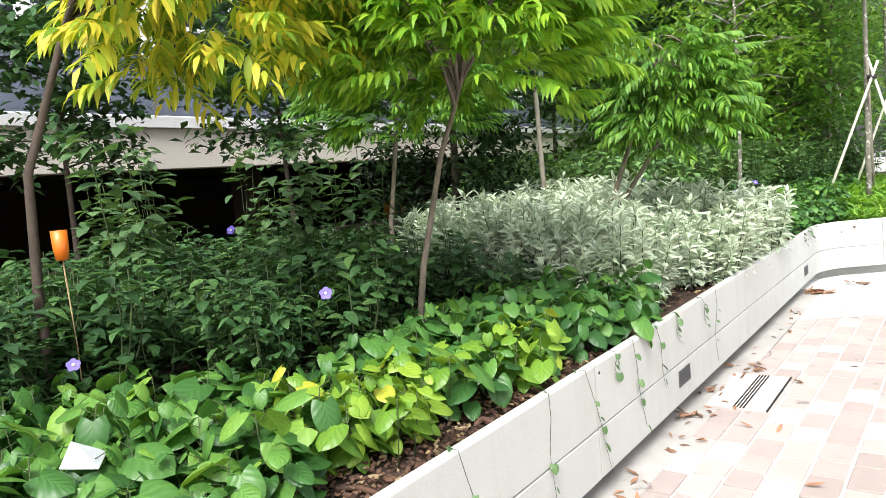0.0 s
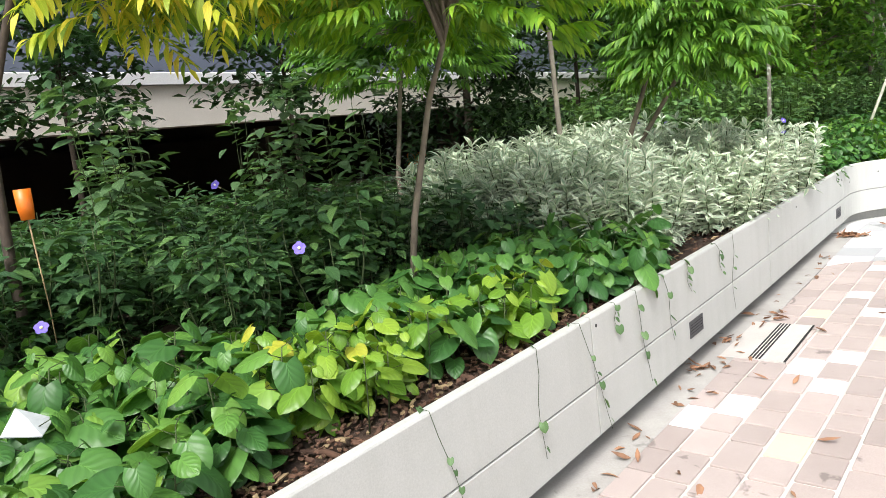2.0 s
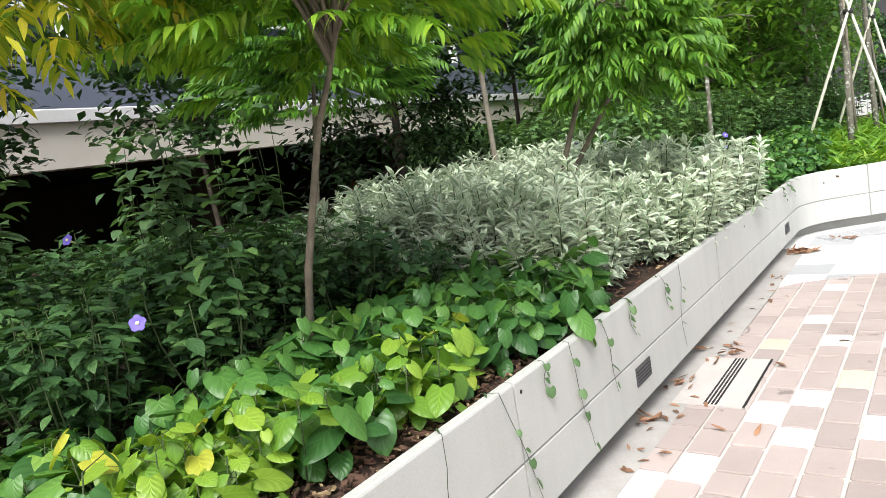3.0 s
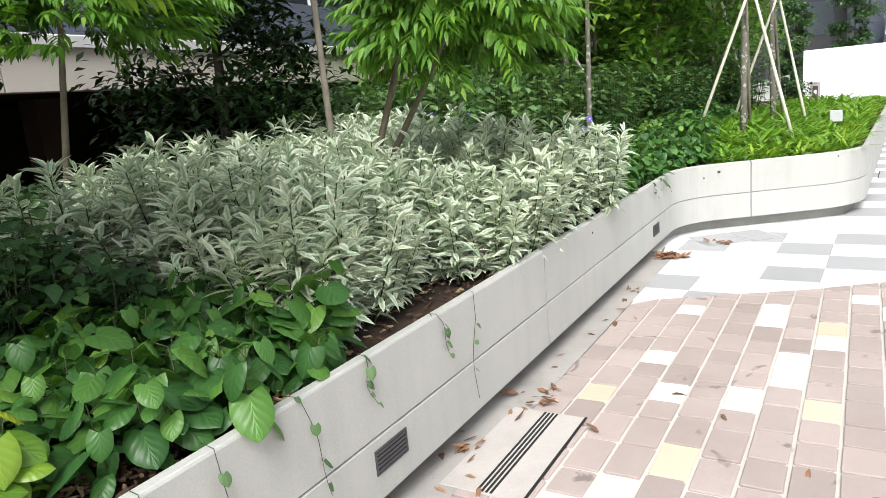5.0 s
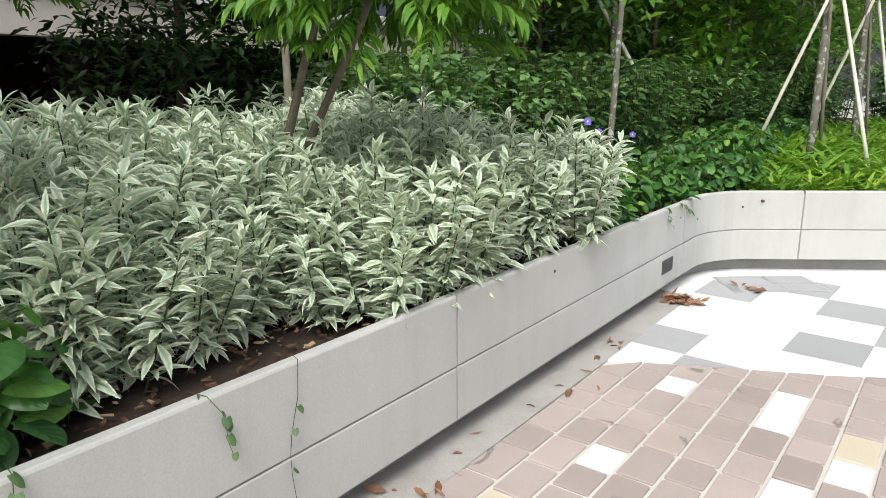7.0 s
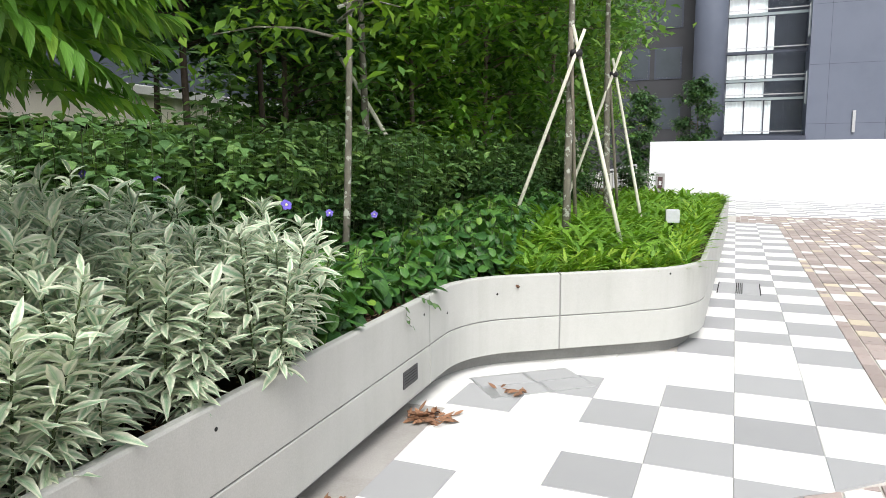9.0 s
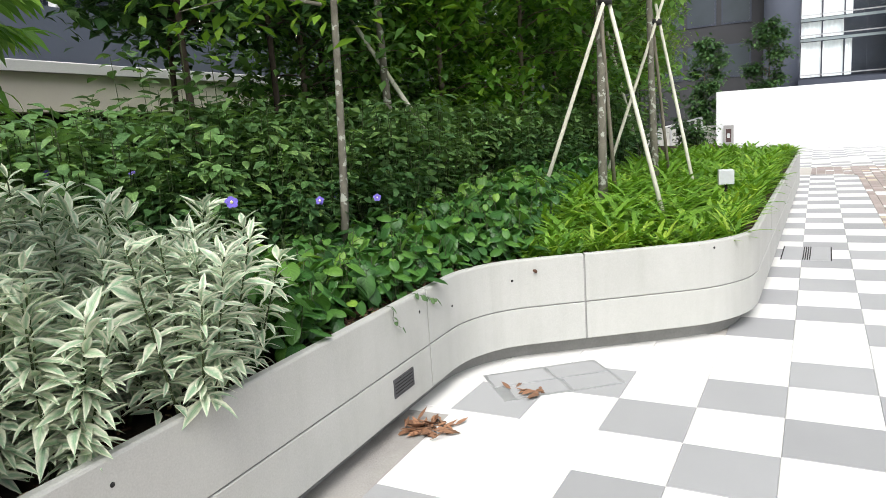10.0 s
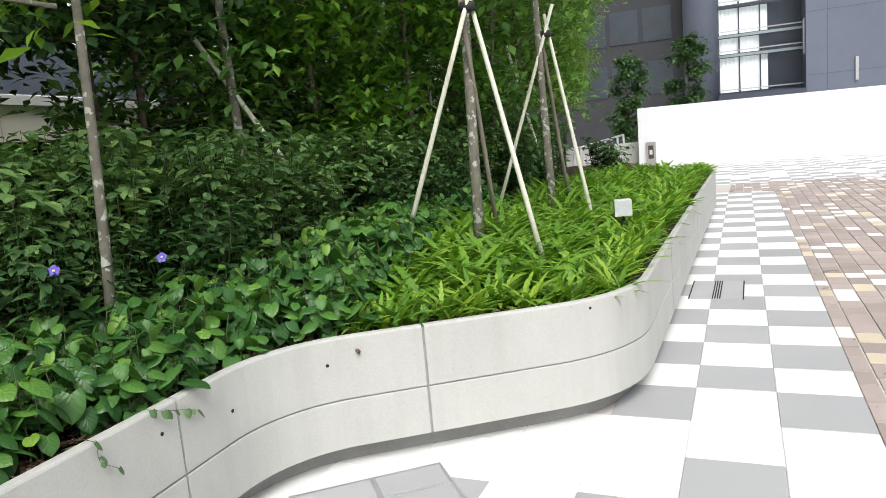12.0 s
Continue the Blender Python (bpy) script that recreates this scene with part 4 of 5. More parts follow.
# ---- trees in the planter ----
rng = random.Random(33)
crown_tree("pinnate_tree", "young tree with bright green compound leaves", [(-0.02, 3.95, 0.55), (0.08, 3.97, 1.2), (0.24, 4.02, 1.84), (0.34, 4.05, 2.1), (0.42, 4.05, 2.35)], [0.022, 0.019, 0.016, 0.014, 0.009], (0.42, 3.95, 2.70), (0.80, 0.88, 0.72), 24, 860, L_TREE, rng, 0.10, length=(0.24, 0.36))
crown_tree("yellowing_tree", "young tree with yellow-green and orange compound leaves", [(-1.62, 3.0, 0.5), (-1.66, 3.05, 1.3), (-1.62, 3.05, 1.9), (-1.4, 3.1, 2.5), (-1.2, 3.15, 3.0)], [0.026, 0.024, 0.021, 0.017, 0.010], (-0.74, 3.2, 2.74), (0.52, 0.56, 0.57), 14, 200, L_YELLOW, rng, 0.11, M_DARKBARK, length=(0.24, 0.36), droop=0.25)
crown_tree("forked_tree", "small forked tree with green leaves tipped orange", [(1.62, 6.70, 0.55), (1.70, 6.66, 1.33), (1.86, 6.56, 1.8), (2.02, 6.5, 2.3), (2.15, 6.5, 2.8)], [0.028, 0.024, 0.02, 0.016, 0.010], (2.30, 6.5, 2.28), (0.52, 0.6, 0.62), 22, 440, L_MID, rng, 0.10, length=(0.24, 0.36), droop=0.15)
crown_tree("pinnate_tree", "slim young tree with mid green compound leaves", [(-0.45, 6.85, 0.55), (-0.46, 6.86, 1.3), (-0.38, 6.85, 1.8), (-0.3, 6.85, 2.3), (-0.25, 6.85, 2.8)], [0.03, 0.026, 0.022, 0.018, 0.011], (-0.22, 6.85, 2.65), (0.85, 0.8, 0.75), 18, 460, L_MID, rng, 0.10, length=(0.24, 0.38))
t = wood_tree("dark_tree", "small tree with dark glossy leaves before the podium", 4.4, 0.9, 0.035, 5200, L_DARK, rng, 0.36, (0.09, 0.155), 0.58, M_DARKBARK, 0.05)
t.matrix_basis = Matrix.Translation((-1.6, 7.7, 0.6))
copy_thing(t, Matrix.Translation((-3.6, 6.6, 0.55)) @ Matrix.Rotation(2.0, 4, "Z"))
for x, y, turn, size in ((2.6, 11.6, 0.7, 1.25), (1.9, 13.6, 3.1, 1.35), (3.3, 12.5, 4.4, 1.3)):
    copy_thing(t, Matrix.Translation((x, y, 0.7)) @ Matrix.Rotation(turn, 4, "Z") @ Matrix.Scale(size, 4))

# ---- small things ----
rng = random.Random(91)


def drain(name, origin, yaw, length, width, slots_at, edges, mat, z=0.004):
    """A paved-in slot drain: cover plates, a run of slots, slits along the edges."""
    root = thing(name, "slotted drain cover set flush in the paving", "drain", "drains", m=Matrix.Translation(origin) @ Matrix.Rotation(yaw, 4, "Z"))
    part("cover", box(Soup(), 0, length, 0, width, -0.02, z, None, 0.002).mesh("cover", mat, False), root, "stone-filled cover plate")
    for k in range(4):
        y = slots_at + k * 0.021
        part("slot", box(Soup(), 0.01, length - 0.01, y, y + 0.011, -0.02, z + 0.002).mesh("slot", M_SLOT, False), root)
    for y in edges:
        part("edge_slit", box(Soup(), 0, length, y, y + 0.012, -0.02, z + 0.002).mesh("edge_slit", M_SLOT, False), root)
    return root


M_COVER = surface("cover_stone", (0.50, 0.47, 0.44), (0.40, 0.37, 0.34), 120, 3, 0.8, 0.2, 0.6)
yaw = math.atan2(ALONG.y, ALONG.x)
drain("floor_drain", (2.19, 4.42, 0), yaw, 0.80, 0.40, 0.15, (0.0,), M_COVER)
drain("floor_drain", (8.78, 10.84, 0), math.atan2(RIGHT_DIR.y, RIGHT_DIR.x), 0.76, 0.48, 0.2, (0.0, 0.468), M_GREY)
cover = thing("access_cover", "rectangular steel-framed access cover with paving inlay", "manhole cover", m=Matrix.Translation((4.80, 8.34, 0)) @ Matrix.Rotation(0.07, 4, "Z"))
for x0, x1, y0, y1 in ((0, 0.36, 0, 0.21), (0.37, 0.70, 0, 0.21), (-0.06, 0.34, 0.22, 0.44), (0.35, 0.70, 0.22, 0.44)):
    part("inlay", box(Soup(), x0 + 0.008, x1 - 0.008, y0 + 0.008, y1 - 0.008, -0.02, 0.004, None, 0.002).mesh("inlay", M_GREY, False), cover)
part("frame", box(Soup(), -0.07, 0.71, -0.01, 0.45, -0.02, 0.0025).mesh("frame", M_STEEL, False), cover, "thin steel edge frame")
part("slit", box(Soup(), -0.06, 0.71, 0.212, 0.222, -0.02, 0.005).mesh("slit", M_STEEL, False), cover)


def creeper(s_at, drop, sway, n):
    """A thin creeper stem hanging down the planter's face, with small heart leaves."""
    root = thing("trailing_creeper", "thin creeper with small heart leaves trailing down the wall", "vine", "trailing creepers")
    st, lf = Soup(), Soup()
    pts = []
    for i in range(9):
        t = i / 8
        p, q = on_line(s_at + sway * t + 0.02 * math.sin(5 * t + s_at * 7))
        z = TOP + 0.02 - drop * t if i > 1 else TOP + 0.015 - 0.01 * i
        pts.append(p + q * ((0.05 - 0.056 * i) if i < 2 else -0.012 - 0.006 * math.sin(7 * t)) + Vector((0, 0, z)))
    tube(st, pts, [0.0014] * 5 + [0.001] * 4, 4)
    p, q = on_line(s_at)
    out = math.atan2(-q.y, -q.x) - 1.57
    for k in range(n):
        t = (k + rng.random()) / n
        b = pts[min(int(t * 8), 7)].lerp(pts[min(int(t * 8) + 1, 8)], (t * 8) % 1)
        lf.add(*heart(rng.uniform(0.022, 0.048), rng), facing(b - q * 0.012, out + rng.uniform(-1.0, 1.0), rng.uniform(-1.3, -0.7)))
    part("stem", st.mesh("stem", M_STEM), root)
    part("leaves", lf.mesh("leaves", L_VINE), root)


for s_at, drop, sway, n in ((-0.16, 0.62, 0.25, 6), (0.48, 0.55, 0.08, 4), (0.82, 0.42, 0.12, 4), (1.2, 0.22, 0.03, 6), (-0.5, 0.5, -0.05, 3), (2.08, 0.55, -0.05, 3), (1.72, 0.22, 0.1, 6), (5.9, 0.12, 0.25, 7), (5.6, 0.15, 0.1, 4), (-1.2, 0.45, 0.1, 4), (0.2, 0.16, 0.05, 4)):
    creeper(s_at, drop, sway, n)


def flower(p, yaw, tilt, size=0.03):
    root = thing("violet_flower", "violet-blue trumpet flower with a pale throat", "flower", "violet flowers", m=facing(p, yaw, tilt))
    s = Soup()
    for k in range(5):
        v, f, u = leaf(size, [0.25 * size, 0.52 * size, 0.5 * size, 0.22 * size], 0.1, 0.3)
        part("petal", Soup().add(v, f, u, Matrix.Rotation(1.257 * k, 4, "Z") @ Matrix.Rotation(0.25, 4, "X")).mesh("petal", M_BLUEFLOWER), root)
    part("throat", tube(Soup(), [(0, 0, -0.05), (0, 0, -0.015), (0, 0, 0.006)], [0.003, 0.006, 0.007], 8).mesh("throat", M_THROAT), root, "cream tube")
    part("stalk", tube(Soup(), [(0, 0, -0.30), (0, 0.01, -0.15), (0, 0, -0.045)], [0.002, 0.002, 0.003], 4).mesh("stalk", M_STEM), root)


for x, y, z in ((-0.284, 2.993, 1.24), (-1.35, 2.75, 1.06), (-0.79, 5.3, 1.28), (-1.05, 4.0, 1.52), (4.15, 9.63, 1.14), (3.86, 10.2, 1.12), (3.42, 7.62, 1.36), (3.75, 9.1, 1.2), (4.9, 13.0, 1.75), (2.2, 8.9, 1.5), (2.6, 9.2, 1.45)):
    flower((x, y, z), rng.uniform(-0.5, 0.5), rng.uniform(0.9, 1.3))


def dead_leaf(rng):
    L = rng.uniform(0.05, 0.11)
    w = L * rng.uniform(0.10, 0.2)
    return leaf(L, [0.2 * w, w, 0.8 * w, 0.0], rng.uniform(0.2, 0.9), rng.uniform(-0.8, 0.8))


def leaf_pile(p, n, r, label):
    s = Soup()
    for k in range(n):
        q = (p[0] + rng.gauss(0, r), p[1] + rng.gauss(0, r), 0.008 + 0.012 * rng.random())
        s.add(*dead_leaf(rng), facing(q, rng.uniform(0, 6.28), rng.uniform(-0.2, 0.3), rng.uniform(-0.5, 0.5)))
    tagged(part("leaf_litter", s.mesh("leaf_litter", M_DRY), None), label, "dead leaves", kind="stuff")


leaf_pile((4.25, 8.07), 75, 0.055, "heap of dry orange-brown leaves against the planter")
leaf_pile((4.93, 8.45), 14, 0.06, "few dry leaves lying on the access cover")
leaf_pile((1.67, 4.42), 16, 0.05, "few dry brown leaves on the paving")
leaf_pile((2.46, 5.36), 14, 0.07, "damp dark leaves near the drain")
leaf_pile((2.02, 4.95), 9, 0.06, "few dry brown leaves beside the drain")
s = Soup()
for k in range(110):
    st, w = rng.uniform(-3.5, 4.8), -0.03 - abs(rng.gauss(0, 0.10))
    if k > 60:
        st, w = rng.uniform(-2, 3.4), -rng.uniform(0.2, 2.8)
    p, q = on_line(st)
    p = p + q * w
    s.add(*dead_leaf(rng), facing((p.x, p.y, 0.008), rng.uniform(0, 6.28), rng.uniform(-0.15, 0.15), rng.uniform(-0.4, 0.4)))
tagged(part("fallen_leaves", s.mesh("fallen_leaves", M_DRY), None), "scattered dry brown leaves on the paving", "dead leaves", kind="stuff")

# twigs lying on the soil
for s_at, w, L, yaw in ((-0.75, 0.18, 0.22, 0.9), (-1.05, 0.3, 0.25, 0.4), (-1.5, 0.22, 0.2, 1.2), (7.05, 0.12, 0.3, 0.3), (6.9, 0.2, 0.25, 0.1), (-0.4, 0.16, 0.12, 1.0)):
    p, q = on_line(s_at)
    p = p + q * w
    tw = thing("fallen_stick", "short reddish-brown stick lying on the soil", "stick", "fallen sticks", m=facing((p.x, p.y, SOIL + 0.035), yaw, 0.06))
    part("stick", tube(Soup(), [(0, -L / 2, 0), (0.01, 0, 0.01), (0, L / 2, 0)], [0.011, 0.012, 0.009], 7, 0.1, rng).mesh("stick", M_CHIP), tw)

# white scrap among the leaves
scrap = thing("paper_scrap", "crumpled white paper scrap caught among leaves", "litter", m=facing((-0.88, 1.98, 0.93), 0.4, 0.35, 0.3))
part("sheet", Soup().add([(-0.06, -0.05, 0), (0.05, -0.06, 0.012), (0.07, 0.04, 0), (-0.04, 0.06, 0.02), (0.0, 0.0, 0.03), (-0.06, -0.05, -0.004), (0.05, -0.06, 0.008), (0.07, 0.04, -0.004), (-0.04, 0.06, 0.016)], [(0, 1, 4), (1, 2, 4), (2, 3, 4), (3, 0, 4), (5, 8, 7, 6), (0, 5, 6, 1), (1, 6, 7, 2), (2, 7, 8, 3), (3, 8, 5, 0)]).mesh("sheet", M_BOX, False), scrap)


# orange barrier standing in the undercroft
barrier = thing("orange_barrier", "bright orange plastic barrier standing in the dark undercroft", "barrier", m=Matrix.Translation((-2.04, 20.0, 0)) @ Matrix.Rotation(math.atan2(0.866, 0.50), 4, "Z"))
part("board", box(Soup(), -0.40, 0.40, -0.04, 0.04, 0.88, 1.27, None, 0.02).mesh("board", M_ORANGE, False), barrier)
part("rail", box(Soup(), -0.40, 0.40, -0.03, 0.03, 0.35, 0.50, None, 0.01).mesh("rail", M_ORANGE, False), barrier)
for x in (-0.36, 0.36):
    part("leg", box(Soup(), x - 0.035, x + 0.035, -0.03, 0.03, 0.05, 1.0).mesh("leg", M_ORANGE, False), barrier)
    part("foot", box(Soup(), x - 0.06, x + 0.06, -0.25, 0.25, 0.0, 0.06, None, 0.01).mesh("foot", M_SLOT, False), barrier, "black rubber foot")
# orange cup on a thin stalk among the shrubs
cup = thing("orange_cup_marker", "small orange plastic cup on a thin pale stalk", "marker", m=Matrix.Translation((-1.46, 2.96, 0)))
part("cup", tube(Soup(), [(0, 0, 1.50), (0, 0, 1.56), (0, 0, 1.635)], [0.028, 0.034, 0.035], 14).mesh("cup", M_ORANGE), cup)
part("stalk", tube(Soup(), [(0, 0, 0.62), (0.01, 0, 1.1), (0, 0, 1.505)], [0.004, 0.003, 0.004], 6).mesh("stalk", M_STRAW), cup, "pale dry stalk")

# railing and low wall beyond the planter
rail = thing("ramp_railing", "low grey steel railing with upright bars", "railing")
a, b = Vector((14.6, 27.4, 0)), Vector((16.7, 27.9, 0))
for k in range(9):
    q = a.lerp(b, k / 8)
    part("bar", box(Soup(), q.x - 0.03, q.x + 0.03, q.y - 0.02, q.y + 0.02, 0, 0.98 + 0.04 * k).mesh("bar", M_STEEL, False), rail)
part("handrail", tube(Soup(), [a + Vector((0, 0, 0.98)), b + Vector((0, 0, 1.3))], [0.035, 0.035], 8).mesh("handrail", M_STEEL), rail)
low_wall = thing("low_wall", "low grey concrete wall beside the ramp", "wall", kind="structure")
slab("wall", M_PANEL, (13.0, 31.0), (18.6, 29.4), 0.3, -0.01, 0.95, low_wall)
second = Soup()
tube(second, [(1.64, 6.72, 0.6), (1.80, 6.72, 1.3), (2.12, 6.48, 1.85), (2.38, 6.45, 2.4)], [0.026, 0.023, 0.018, 0.010], 9, 0.08, rng)
part("trunk", second.mesh("trunk", M_BARK), bpy.data.objects["forked_tree"], "second leaning stem")

# trees with mottled trunks further on
rng = random.Random(5)
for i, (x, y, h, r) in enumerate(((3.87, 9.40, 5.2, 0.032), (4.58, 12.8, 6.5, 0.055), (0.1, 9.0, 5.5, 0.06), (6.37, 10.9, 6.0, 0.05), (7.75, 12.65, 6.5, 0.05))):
    # third tree: crown leaves coloured dark to stand against the light
    t = wood_tree("mottled_tree", "slender tree with lichen-mottled trunk and dark green crown", h, 1.25 if i == 2 else 1.15, r, 13000 if i == 2 else 2600, L_BAMBOO if i == 0 else L_MID if i == 3 else L_BACKLIT if i == 2 else L_BACK, rng, (0.36, 0.45, 0.12, 0.55, 0.5)[i], (0.10, 0.17), 0.4, M_DARKBARK if i == 2 else M_MOTTLE, 0.05)
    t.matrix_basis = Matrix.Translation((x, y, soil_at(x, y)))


def pole(name, a, b, r, mat, parent=None, label=""):
    s = Soup()
    a, b = Vector(a), Vector(b)
    tube(s, [a, a.lerp(b, 0.35), a.lerp(b, 0.7), b], [r, r * 0.96, r * 0.9, r * 0.85], 10, 0.04, rng)
    return part(name, s.mesh(name, mat), parent, label)


def tripod(apex, feet, mat=None):
    apex = Vector(apex)
    root = thing("tree_stake_tripod", "tripod of pale whitewashed poles bracing a young tree", "tree stake", "tree stakes")
    for k, f in enumerate(feet):
        f = Vector(f)
        d = (apex - f).normalized()
        side = d.cross(Vector((0, 0, 1))).normalized() * 0.045
        pole("pole", f + side, apex + side + d * rng.uniform(0.12, 0.32), 0.021, M_POLE if k < 2 else M_OLDPOLE, root)
    s = Soup()
    tube(s, [apex - Vector((0, 0, 0.03)), apex, apex + Vector((0, 0, 0.035))], [0.06, 0.066, 0.06], 12)
    part("tie", s.mesh("tie", M_STRAP), root, "black rubber tie")
    return root


tripod((6.37, 10.72, 2.62), ((5.72, 11.05, 0.62), (6.60, 10.10, 0.60), (6.72, 11.3, 0.65)))
tripod((7.76, 12.62, 2.66), ((7.15, 12.95, 0.65), (7.86, 11.95, 0.60), (8.2, 13.1, 0.65)))
brace = thing("tree_brace", "single grey pole propped against a tree", "tree stake", "tree stakes")
pole("pole", (5.15, 12.7, 1.2), (4.15, 12.85, 2.95), 0.028, M_POLE, brace)
stake = thing("tree_stake", "upright weathered grey stake beside a tree", "tree stake", "tree stakes")
pole("pole", (1.24, 8.45, 0.6), (1.22, 8.45, 3.1), 0.032, M_OLDPOLE, stake)
for x, y, z, dx, dy, dz in ((7.2, 16.4, 0.7, 0.2, 0.1, 2.4), (5.9, 15.6, 0.7, -0.5, 0.2, 2.0), (8.5, 16.8, 0.7, 0.5, 0.1, 2.3), (9.0, 15.8, 0.7, -0.5, 0.2, 2.3)):
    st = thing("tree_stake", "slanting pale pole propping a tree", "tree stake", "tree stakes")
    pole("pole", (x, y, z), (x + dx, y + dy, z + dz), 0.028, M_POLE, st)

# woodland behind
rng = random.Random(8)
kinds = [wood_tree("woodland_tree", "tall slim tree with dense deep green crown", h, 1.5, 0.045, 5200, mt, rng, 0.2, (0.12, 0.22), 0.5) for h, mt in ((6.5, L_BACK), (7.5, L_BACK), (6.0, L_MID))]
spots = [(3.6, 13.2), (13.2, 31), (6.6, 14.6), (10.5, 27.5), (3.9, 15.2), (4.4, 15.6), (3.4, 17.8), (5.6, 18.0), (7.0, 19.5), (6.0, 21.5), (8.2, 17.8), (9.0, 21.5), (-8.5, 5.0), (5.0, 24.0), (8.0, 25.0), (7.9, 15.4), (9.2, 17.0), (5.4, 14.2)]
for i, (x, y) in enumerate(spots):
    m = Matrix.Translation((x, y, 0.7)) @ Matrix.Rotation(rng.uniform(0, 6.28), 4, "Z")
    if i < 3:
        kinds[i].matrix_basis = m
    else:
        copy_thing(kinds[i % 3], m)
bamboo = [wood_tree("bamboo_clump", "tall yellow-green feathery bamboo stand", h, 1.1, 0.03, 8000, L_BAMBOO, rng, 0.3, (0.13, 0.22), 0.2, M_STEM) for h in (7.0, 8.0)]
for i, (x, y) in enumerate([(10.2, 18.6), (11.4, 21.0), (12.6, 23.5), (10.6, 24.0), (13.6, 26.5), (14.8, 29.0), (9.4, 19.9), (12.2, 28), (15.5, 32.0)]):
    m = Matrix.Translation((x, y, 0.3)) @ Matrix.Rotation(rng.uniform(0, 6.28), 4, "Z")
    if i < 2:
        bamboo[i].matrix_basis = m
    else:
        copy_thing(bamboo[i % 2], m)
t = wood_tree("small_tree", "small dark tree behind the white wall", 5.0, 0.75, 0.05, 3600, L_DARK, rng, 0.3, (0.16, 0.26), 0.5)
t.matrix_basis = Matrix.Translation((22.3, 32.7, 0))
copy_thing(t, Matrix.Translation((19.8, 33.2, -0.6)) @ Matrix.Rotation(1.9, 4, "Z"))

def in_thicket(x, y):
    s, w = sw(x, y)
    return w > 2.5 - 0.3 * max(0, s - 12) and s > 9 and w < 9 and y > 13.5 and inset(x, y) > (1.0 if y < 16 else 3.2) and (y < 17 or x < 4.1 + 0.42 * (y - 5.5))


spots = fill(in_thicket, (1, 16, 13.5, 31), 0.85, rng, 170)
scatter([dark_plant(rng, 14, 1.3, "undergrowth_bush", "leafy dark green bush filling the woodland floor", "undergrowth", (0.13, 0.2), 16, 0.6, L_BACK) for _ in range(4)], [(x, y, 0.45) for x, y in spots], rng, (0.9, 1.35))


def in_understorey(x, y):
    s, w = sw(x, y)
    return 5.6 < s < 15 and 2.4 + 0.1 * (s - 6) < w < 6.0 and inset(x, y) > 1.6 and x > 3.5 - 0.36 * (y - 3.8)


spots = fill(in_understorey, (-2, 12, 8, 20), 0.62, rng, 130)
scatter([dark_plant(rng, 13, 1.3, "understorey_bush", "tall dark green bush between the tree trunks", "understorey bushes", (0.08, 0.14), 60, 0.55, L_DARK_LIT) for _ in range(3)], [(x, y, 0.6) for x, y in spots if x > 3.4 + 0.12 * (13 - y)], rng, (0.6, 1.3))
scatter([dark_plant(rng, 13, 0.95, "understorey_bush", "dark green bush filling the ground between the trees", "understorey bushes", (0.08, 0.14), 46, 0.55, L_DARK_LIT) for _ in range(3)], [(x, y, 0.6) for x, y in spots if x <= 3.4 + 0.12 * (13 - y)], rng, (0.8, 1.15))

# fixture box among the ferns
box_lamp = thing("spike_box", "small pale grey weatherproof box among ferns", "outdoor box", m=Matrix.Translation((7.82, 11.2, 0)) @ Matrix.Rotation(-0.4, 4, "Z"))
part("body", box(Soup(), -0.075, 0.075, -0.05, 0.05, 0.84, 0.99, None, 0.01).mesh("body", M_BOX, False), box_lamp)
part("post", box(Soup(), -0.015, 0.015, -0.015, 0.015, 0.5, 0.84).mesh("post", M_SLOT, False), box_lamp)

# ---- paving ----
PA, PB = Vector((0.595, 0.804, 0)), Vector((0.804, -0.595, 0))  # along and across the paving
MP = Matrix(((PA.x, PB.x, 0, 0), (PA.y, PB.y, 0, 0), (0, 0, 1, 0), (0, 0, 0, 1)))
ROWS_S = [6.25, 6.68, 7.12, 7.55, 7.99, 8.42, 8.86, 9.31, 9.77, 10.235, 10.69, 11.14, 11.66, 12.09, 12.61]
while ROWS_S[-1] < 34:
    ROWS_S.append(ROWS_S[-1] + 0.485)
COLS_R = [-3.16, -2.73, -2.29, -1.85, -1.41, -0.98, -0.54, -0.11, 0.33, 0.78, 1.23]
while COLS_R[-1] < 24:
    COLS_R.append(COLS_R[-1] + 0.47)
BORDER = [(-10, 9.2), (3.37, 6.93), (3.94, 6.84), (4.78, 6.71), (5.3, 6.68), (40, 6.65)]
PATH_EDGE = 1.23  # straight side of the slab path, across the paving


def border_y(x):
    for (x0, y0), (x1, y1) in zip(BORDER, BORDER[1:]):
        if x0 <= x < x1:
            return y0 + (y1 - y0) * (x - x0) / (x1 - x0)
    return 99


def slab_depth(s, r):
    """How far a spot lies inside the large slabs beside the planter and before the white wall; negative among the setts."""
    p = PA * s + PB * r
    return max(s - 25.6, min(p.y - border_y(p.x), PATH_EDGE - r, 23.6 - s))


def free(s, r, edge=0.06):
    p = PA * s + PB * r
    return inset(p.x, p.y) < edge


paving = thing("paving", "plaza paving of red setts and grey and white slabs", "paving", kind="structure")
shared = {}


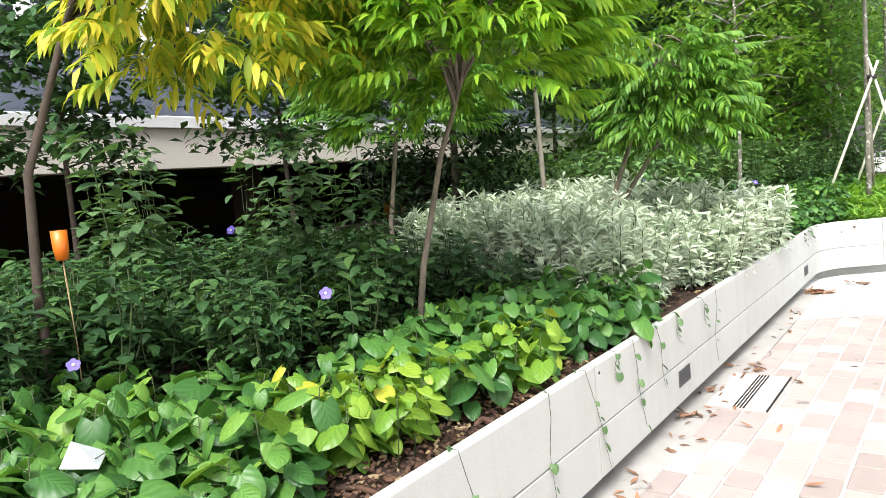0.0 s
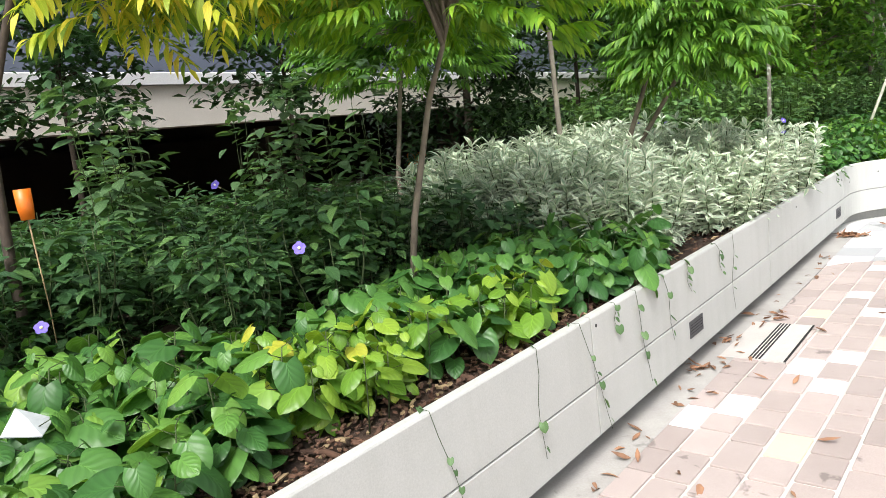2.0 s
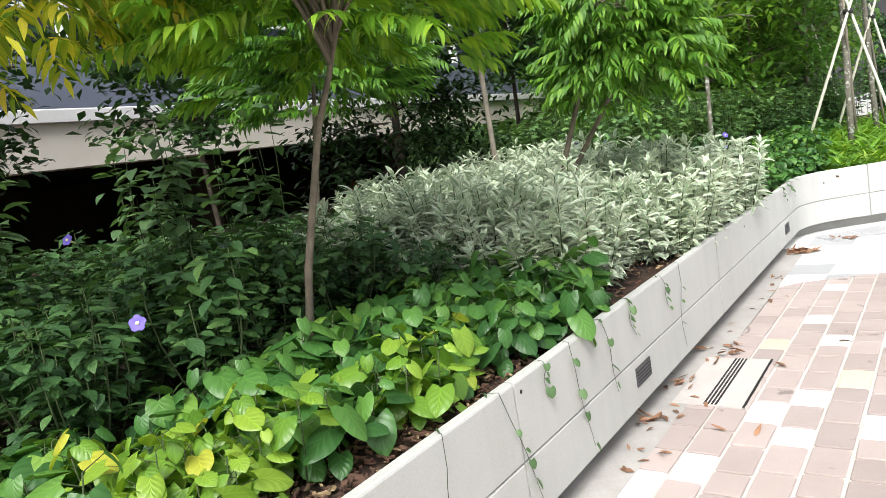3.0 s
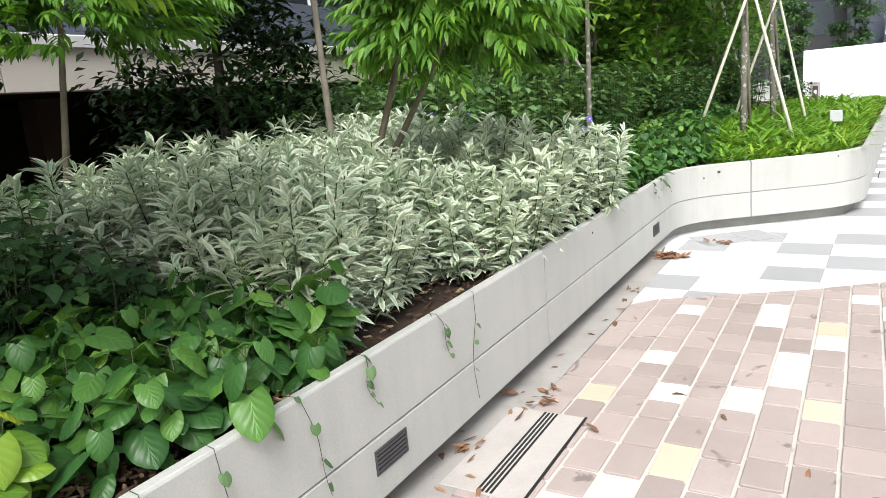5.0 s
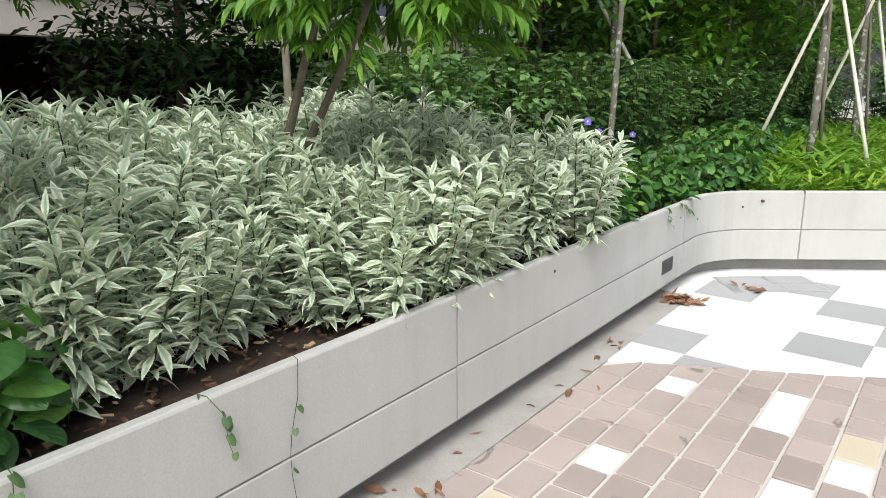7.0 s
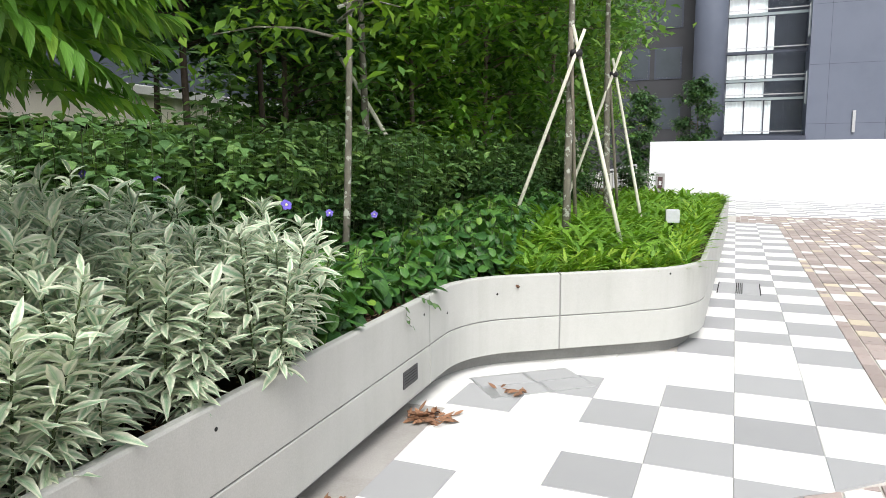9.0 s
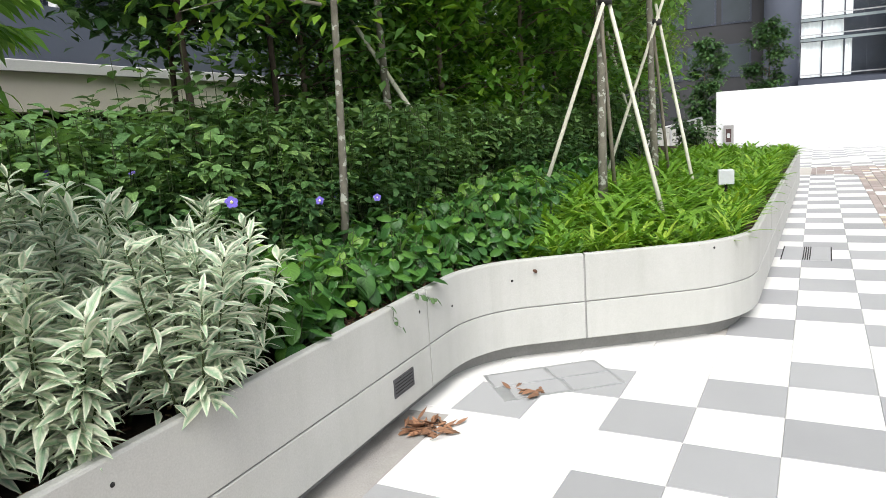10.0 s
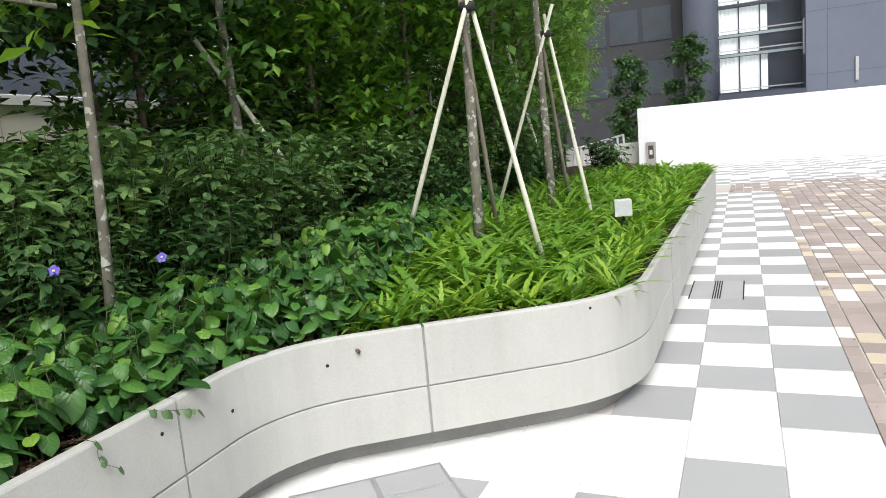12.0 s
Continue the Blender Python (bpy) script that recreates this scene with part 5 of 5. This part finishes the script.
def stone(s, x0, x1, y0, y1, z0, z1, m=None, bevel=0.004):
    """A sett with clipped, slightly uneven corners."""
    def ring(i, z):
        out = []
        for cx, cy, dx, dy in ((x0, y0, 1, 1), (x1, y0, -1, 1), (x1, y1, -1, -1), (x0, y1, 1, -1)):
            k, j = 0.007 + 0.007 * jit[len(out) % 8], 0.004 * jit[(len(out) + 3) % 8]
            a, b = (cx + dx * (i + j), cy + dy * (i + k), z), (cx + dx * (i + k), cy + dy * (i + j), z)
            out += [a, b] if dx * dy > 0 else [b, a]
        return out
    jit = [rng.random() for _ in range(8)]
    v = ring(0, z0) + ring(0, z1 - bevel) + ring(bevel, z1)
    f = [tuple(range(16, 24))]
    for q in (0, 8):
        f += [(q + k, q + (k + 1) % 8, q + 8 + (k + 1) % 8, q + 8 + k) for k in range(8)]
    return s.add(v, f, None, m)



def tile_mesh(w, h, mat):
    key = (round(w, 3), round(h, 3), mat.name, rng.randrange(4))
    if key not in shared:
        s = Soup()
        (stone if h < 0.3 else box)(s, -w / 2, w / 2, -h / 2, h / 2, -0.03, 0.0, None, 0.004)
        shared[key] = s.mesh("tile", mat, False)
    return shared[key]


rest = {}


def cut(corners, depth):
    """The part of a flat outline for which depth(s, r) is positive."""
    out = []
    for p, q in zip(corners, corners[1:] + corners[:1]):
        dp, dq = depth(*p), depth(*q)
        if dp > 0:
            out.append(p)
        if dp * dq < 0:
            t = dp / (dp - dq)
            out.append((p[0] + (q[0] - p[0]) * t, p[1] + (q[1] - p[1]) * t))
    return out


def prism(s, outline, z0, z1, m):
    """An upright block on an outline, its upper edge eased."""
    n, b = len(outline), 0.003
    cx, cy = sum(p[0] for p in outline) / n, sum(p[1] for p in outline) / n
    inner = [(p[0] + math.copysign(min(b, abs(cx - p[0])), cx - p[0]), p[1] + math.copysign(min(b, abs(cy - p[1])), cy - p[1])) for p in outline]
    v = [(*p, z0) for p in outline] + [(*p, z1 - b) for p in outline] + [(*p, z1) for p in inner]
    f = [tuple(range(2 * n, 3 * n))]
    for q in (0, n):
        f += [(q + k, q + (k + 1) % n, q + n + (k + 1) % n, q + n + k) for k in range(n)]
    return s.add(v, f, None, m)


def lay(name, s0, s1, r0, r1, mat, single, gap, lift, depth, turn=0.0):
    cs, cr = (s0 + s1) / 2, (r0 + r1) / 2
    w, h = s1 - s0 - gap * 1.3, r1 - r0 - gap * 1.4
    place = MP @ Matrix.Translation((cs, cr, 0)) @ Matrix.Rotation(turn, 4, "Z")
    corners = [(cs + x * math.cos(turn) - y * math.sin(turn), cr + x * math.sin(turn) + y * math.cos(turn)) for x, y in ((-w / 2, -h / 2), (w / 2, -h / 2), (w / 2, h / 2), (-w / 2, h / 2))]
    inside = [depth(*c) > 0 for c in corners]
    if not any(inside):
        return
    if not all(inside):
        outline = cut(corners, depth)
        if len(outline) < 3:
            return
        if single:
            part(name, prism(Soup(), outline, -0.03, lift, MP).mesh("cut_stone", mat, False), paving)
        else:
            prism(rest.setdefault(mat.name, Soup()), outline, -0.03, lift, MP)
    elif single:
        part(name, tile_mesh(w, h, mat), paving, "", place @ Matrix.Translation((0, 0, lift)))
    else:
        (stone if h < 0.3 and cs < 12 else box)(rest.setdefault(mat.name, Soup()), -w / 2, w / 2, -h / 2, h / 2, -0.03, lift, place, 0.003)


rng = random.Random(77)
for k in range(len(ROWS_S) - 1):
    for i in range(len(COLS_R) - 1):
        s0, s1, r0, r1 = ROWS_S[k], ROWS_S[k + 1], COLS_R[i], COLS_R[i + 1]
        cs, cr = (s0 + s1) / 2, (r0 + r1) / 2
        if not any(free(a, b) for a in (s0, s1) for b in (r0, r1)):
            continue
        kk, ii = k - 4, i - 4
        odd = (kk + ii) % 2
        grey = odd == 0 if kk >= 7 else odd == 1
        if ii < 2 and kk < 7:
            grey = (kk, ii) in ((0, 0), (3, 0), (4, 1), (-1, 1), (-1, -1))
        if kk == 6 or (kk, ii) in ((5, 2), (0, 3)):
            grey = False
        if cs > 25.6:
            grey = odd == 0 and rng.random() < 0.8
        lay("slab", s0, s1, r0, r1, M_GREY if grey else M_WHITE, cs < 14 and cr < 3, 0.0008, rng.uniform(-0.001, 0.001), slab_depth)


def sett_depth(s, r):
    p = PA * s + PB * r
    return min(-slab_depth(s, r) - 0.004, -0.125 - inset(p.x, p.y))


# pale and cream setts that stand out along the walk, by (s, r)
PALE = ((7.52, -0.82), (6.62, -0.78), (6.16, -0.58), (6.07, -0.24), (7.73, -0.28), (6.86, -0.07), (6.42, -0.06), (7.99, 0.23))
BUFF = ((5.97, -0.93), (7.29, 0.10), (6.25, 0.16))
SETT_TURN = -0.035
r = -6.08
while r < 13:
    s = -3.0 - rng.uniform(0, 0.2)
    while s < 25.6:
        n = rng.choice((0.21, 0.28, 0.29, 0.235))
        cs = s + n / 2
        bend = SETT_TURN * (min(cs, 8.5) - 7)
        cr = r + 0.089 + bend
        if (s < 9.5 or r > 0.9 or s > 23.3) and r < max(9.0, 5 + 0.4 * s):
            roll = rng.random()
            near = [m for spots, m in ((PALE, M_WHITE), (BUFF, M_CREAM)) for a, b in spots if abs(a - cs) < n / 2 and abs(b - cr) < 0.089]
            odd_rate = 0.05 if 5.6 < cs < 8.3 and -1.2 < cr < 0.3 else 0.22 if cs > 9 else 0.10
            mat = near[0] if near else M_WHITE if roll < odd_rate * 0.7 else M_CREAM if roll < odd_rate else M_RED
            lay("sett", s, s + n, r + bend, r + bend + 0.178, mat, 3.9 < cs < 7.9 and -2.3 < cr < 0.15, 0.009, rng.uniform(-0.003, 0.001), sett_depth, SETT_TURN if cs < 8.5 else 0.0)
        s += n
    r += 0.178
for name, sp in rest.items():
    tagged(part("far_setts", sp.mesh("far_setts", bpy.data.materials[name], False), paving), kind="stuff")
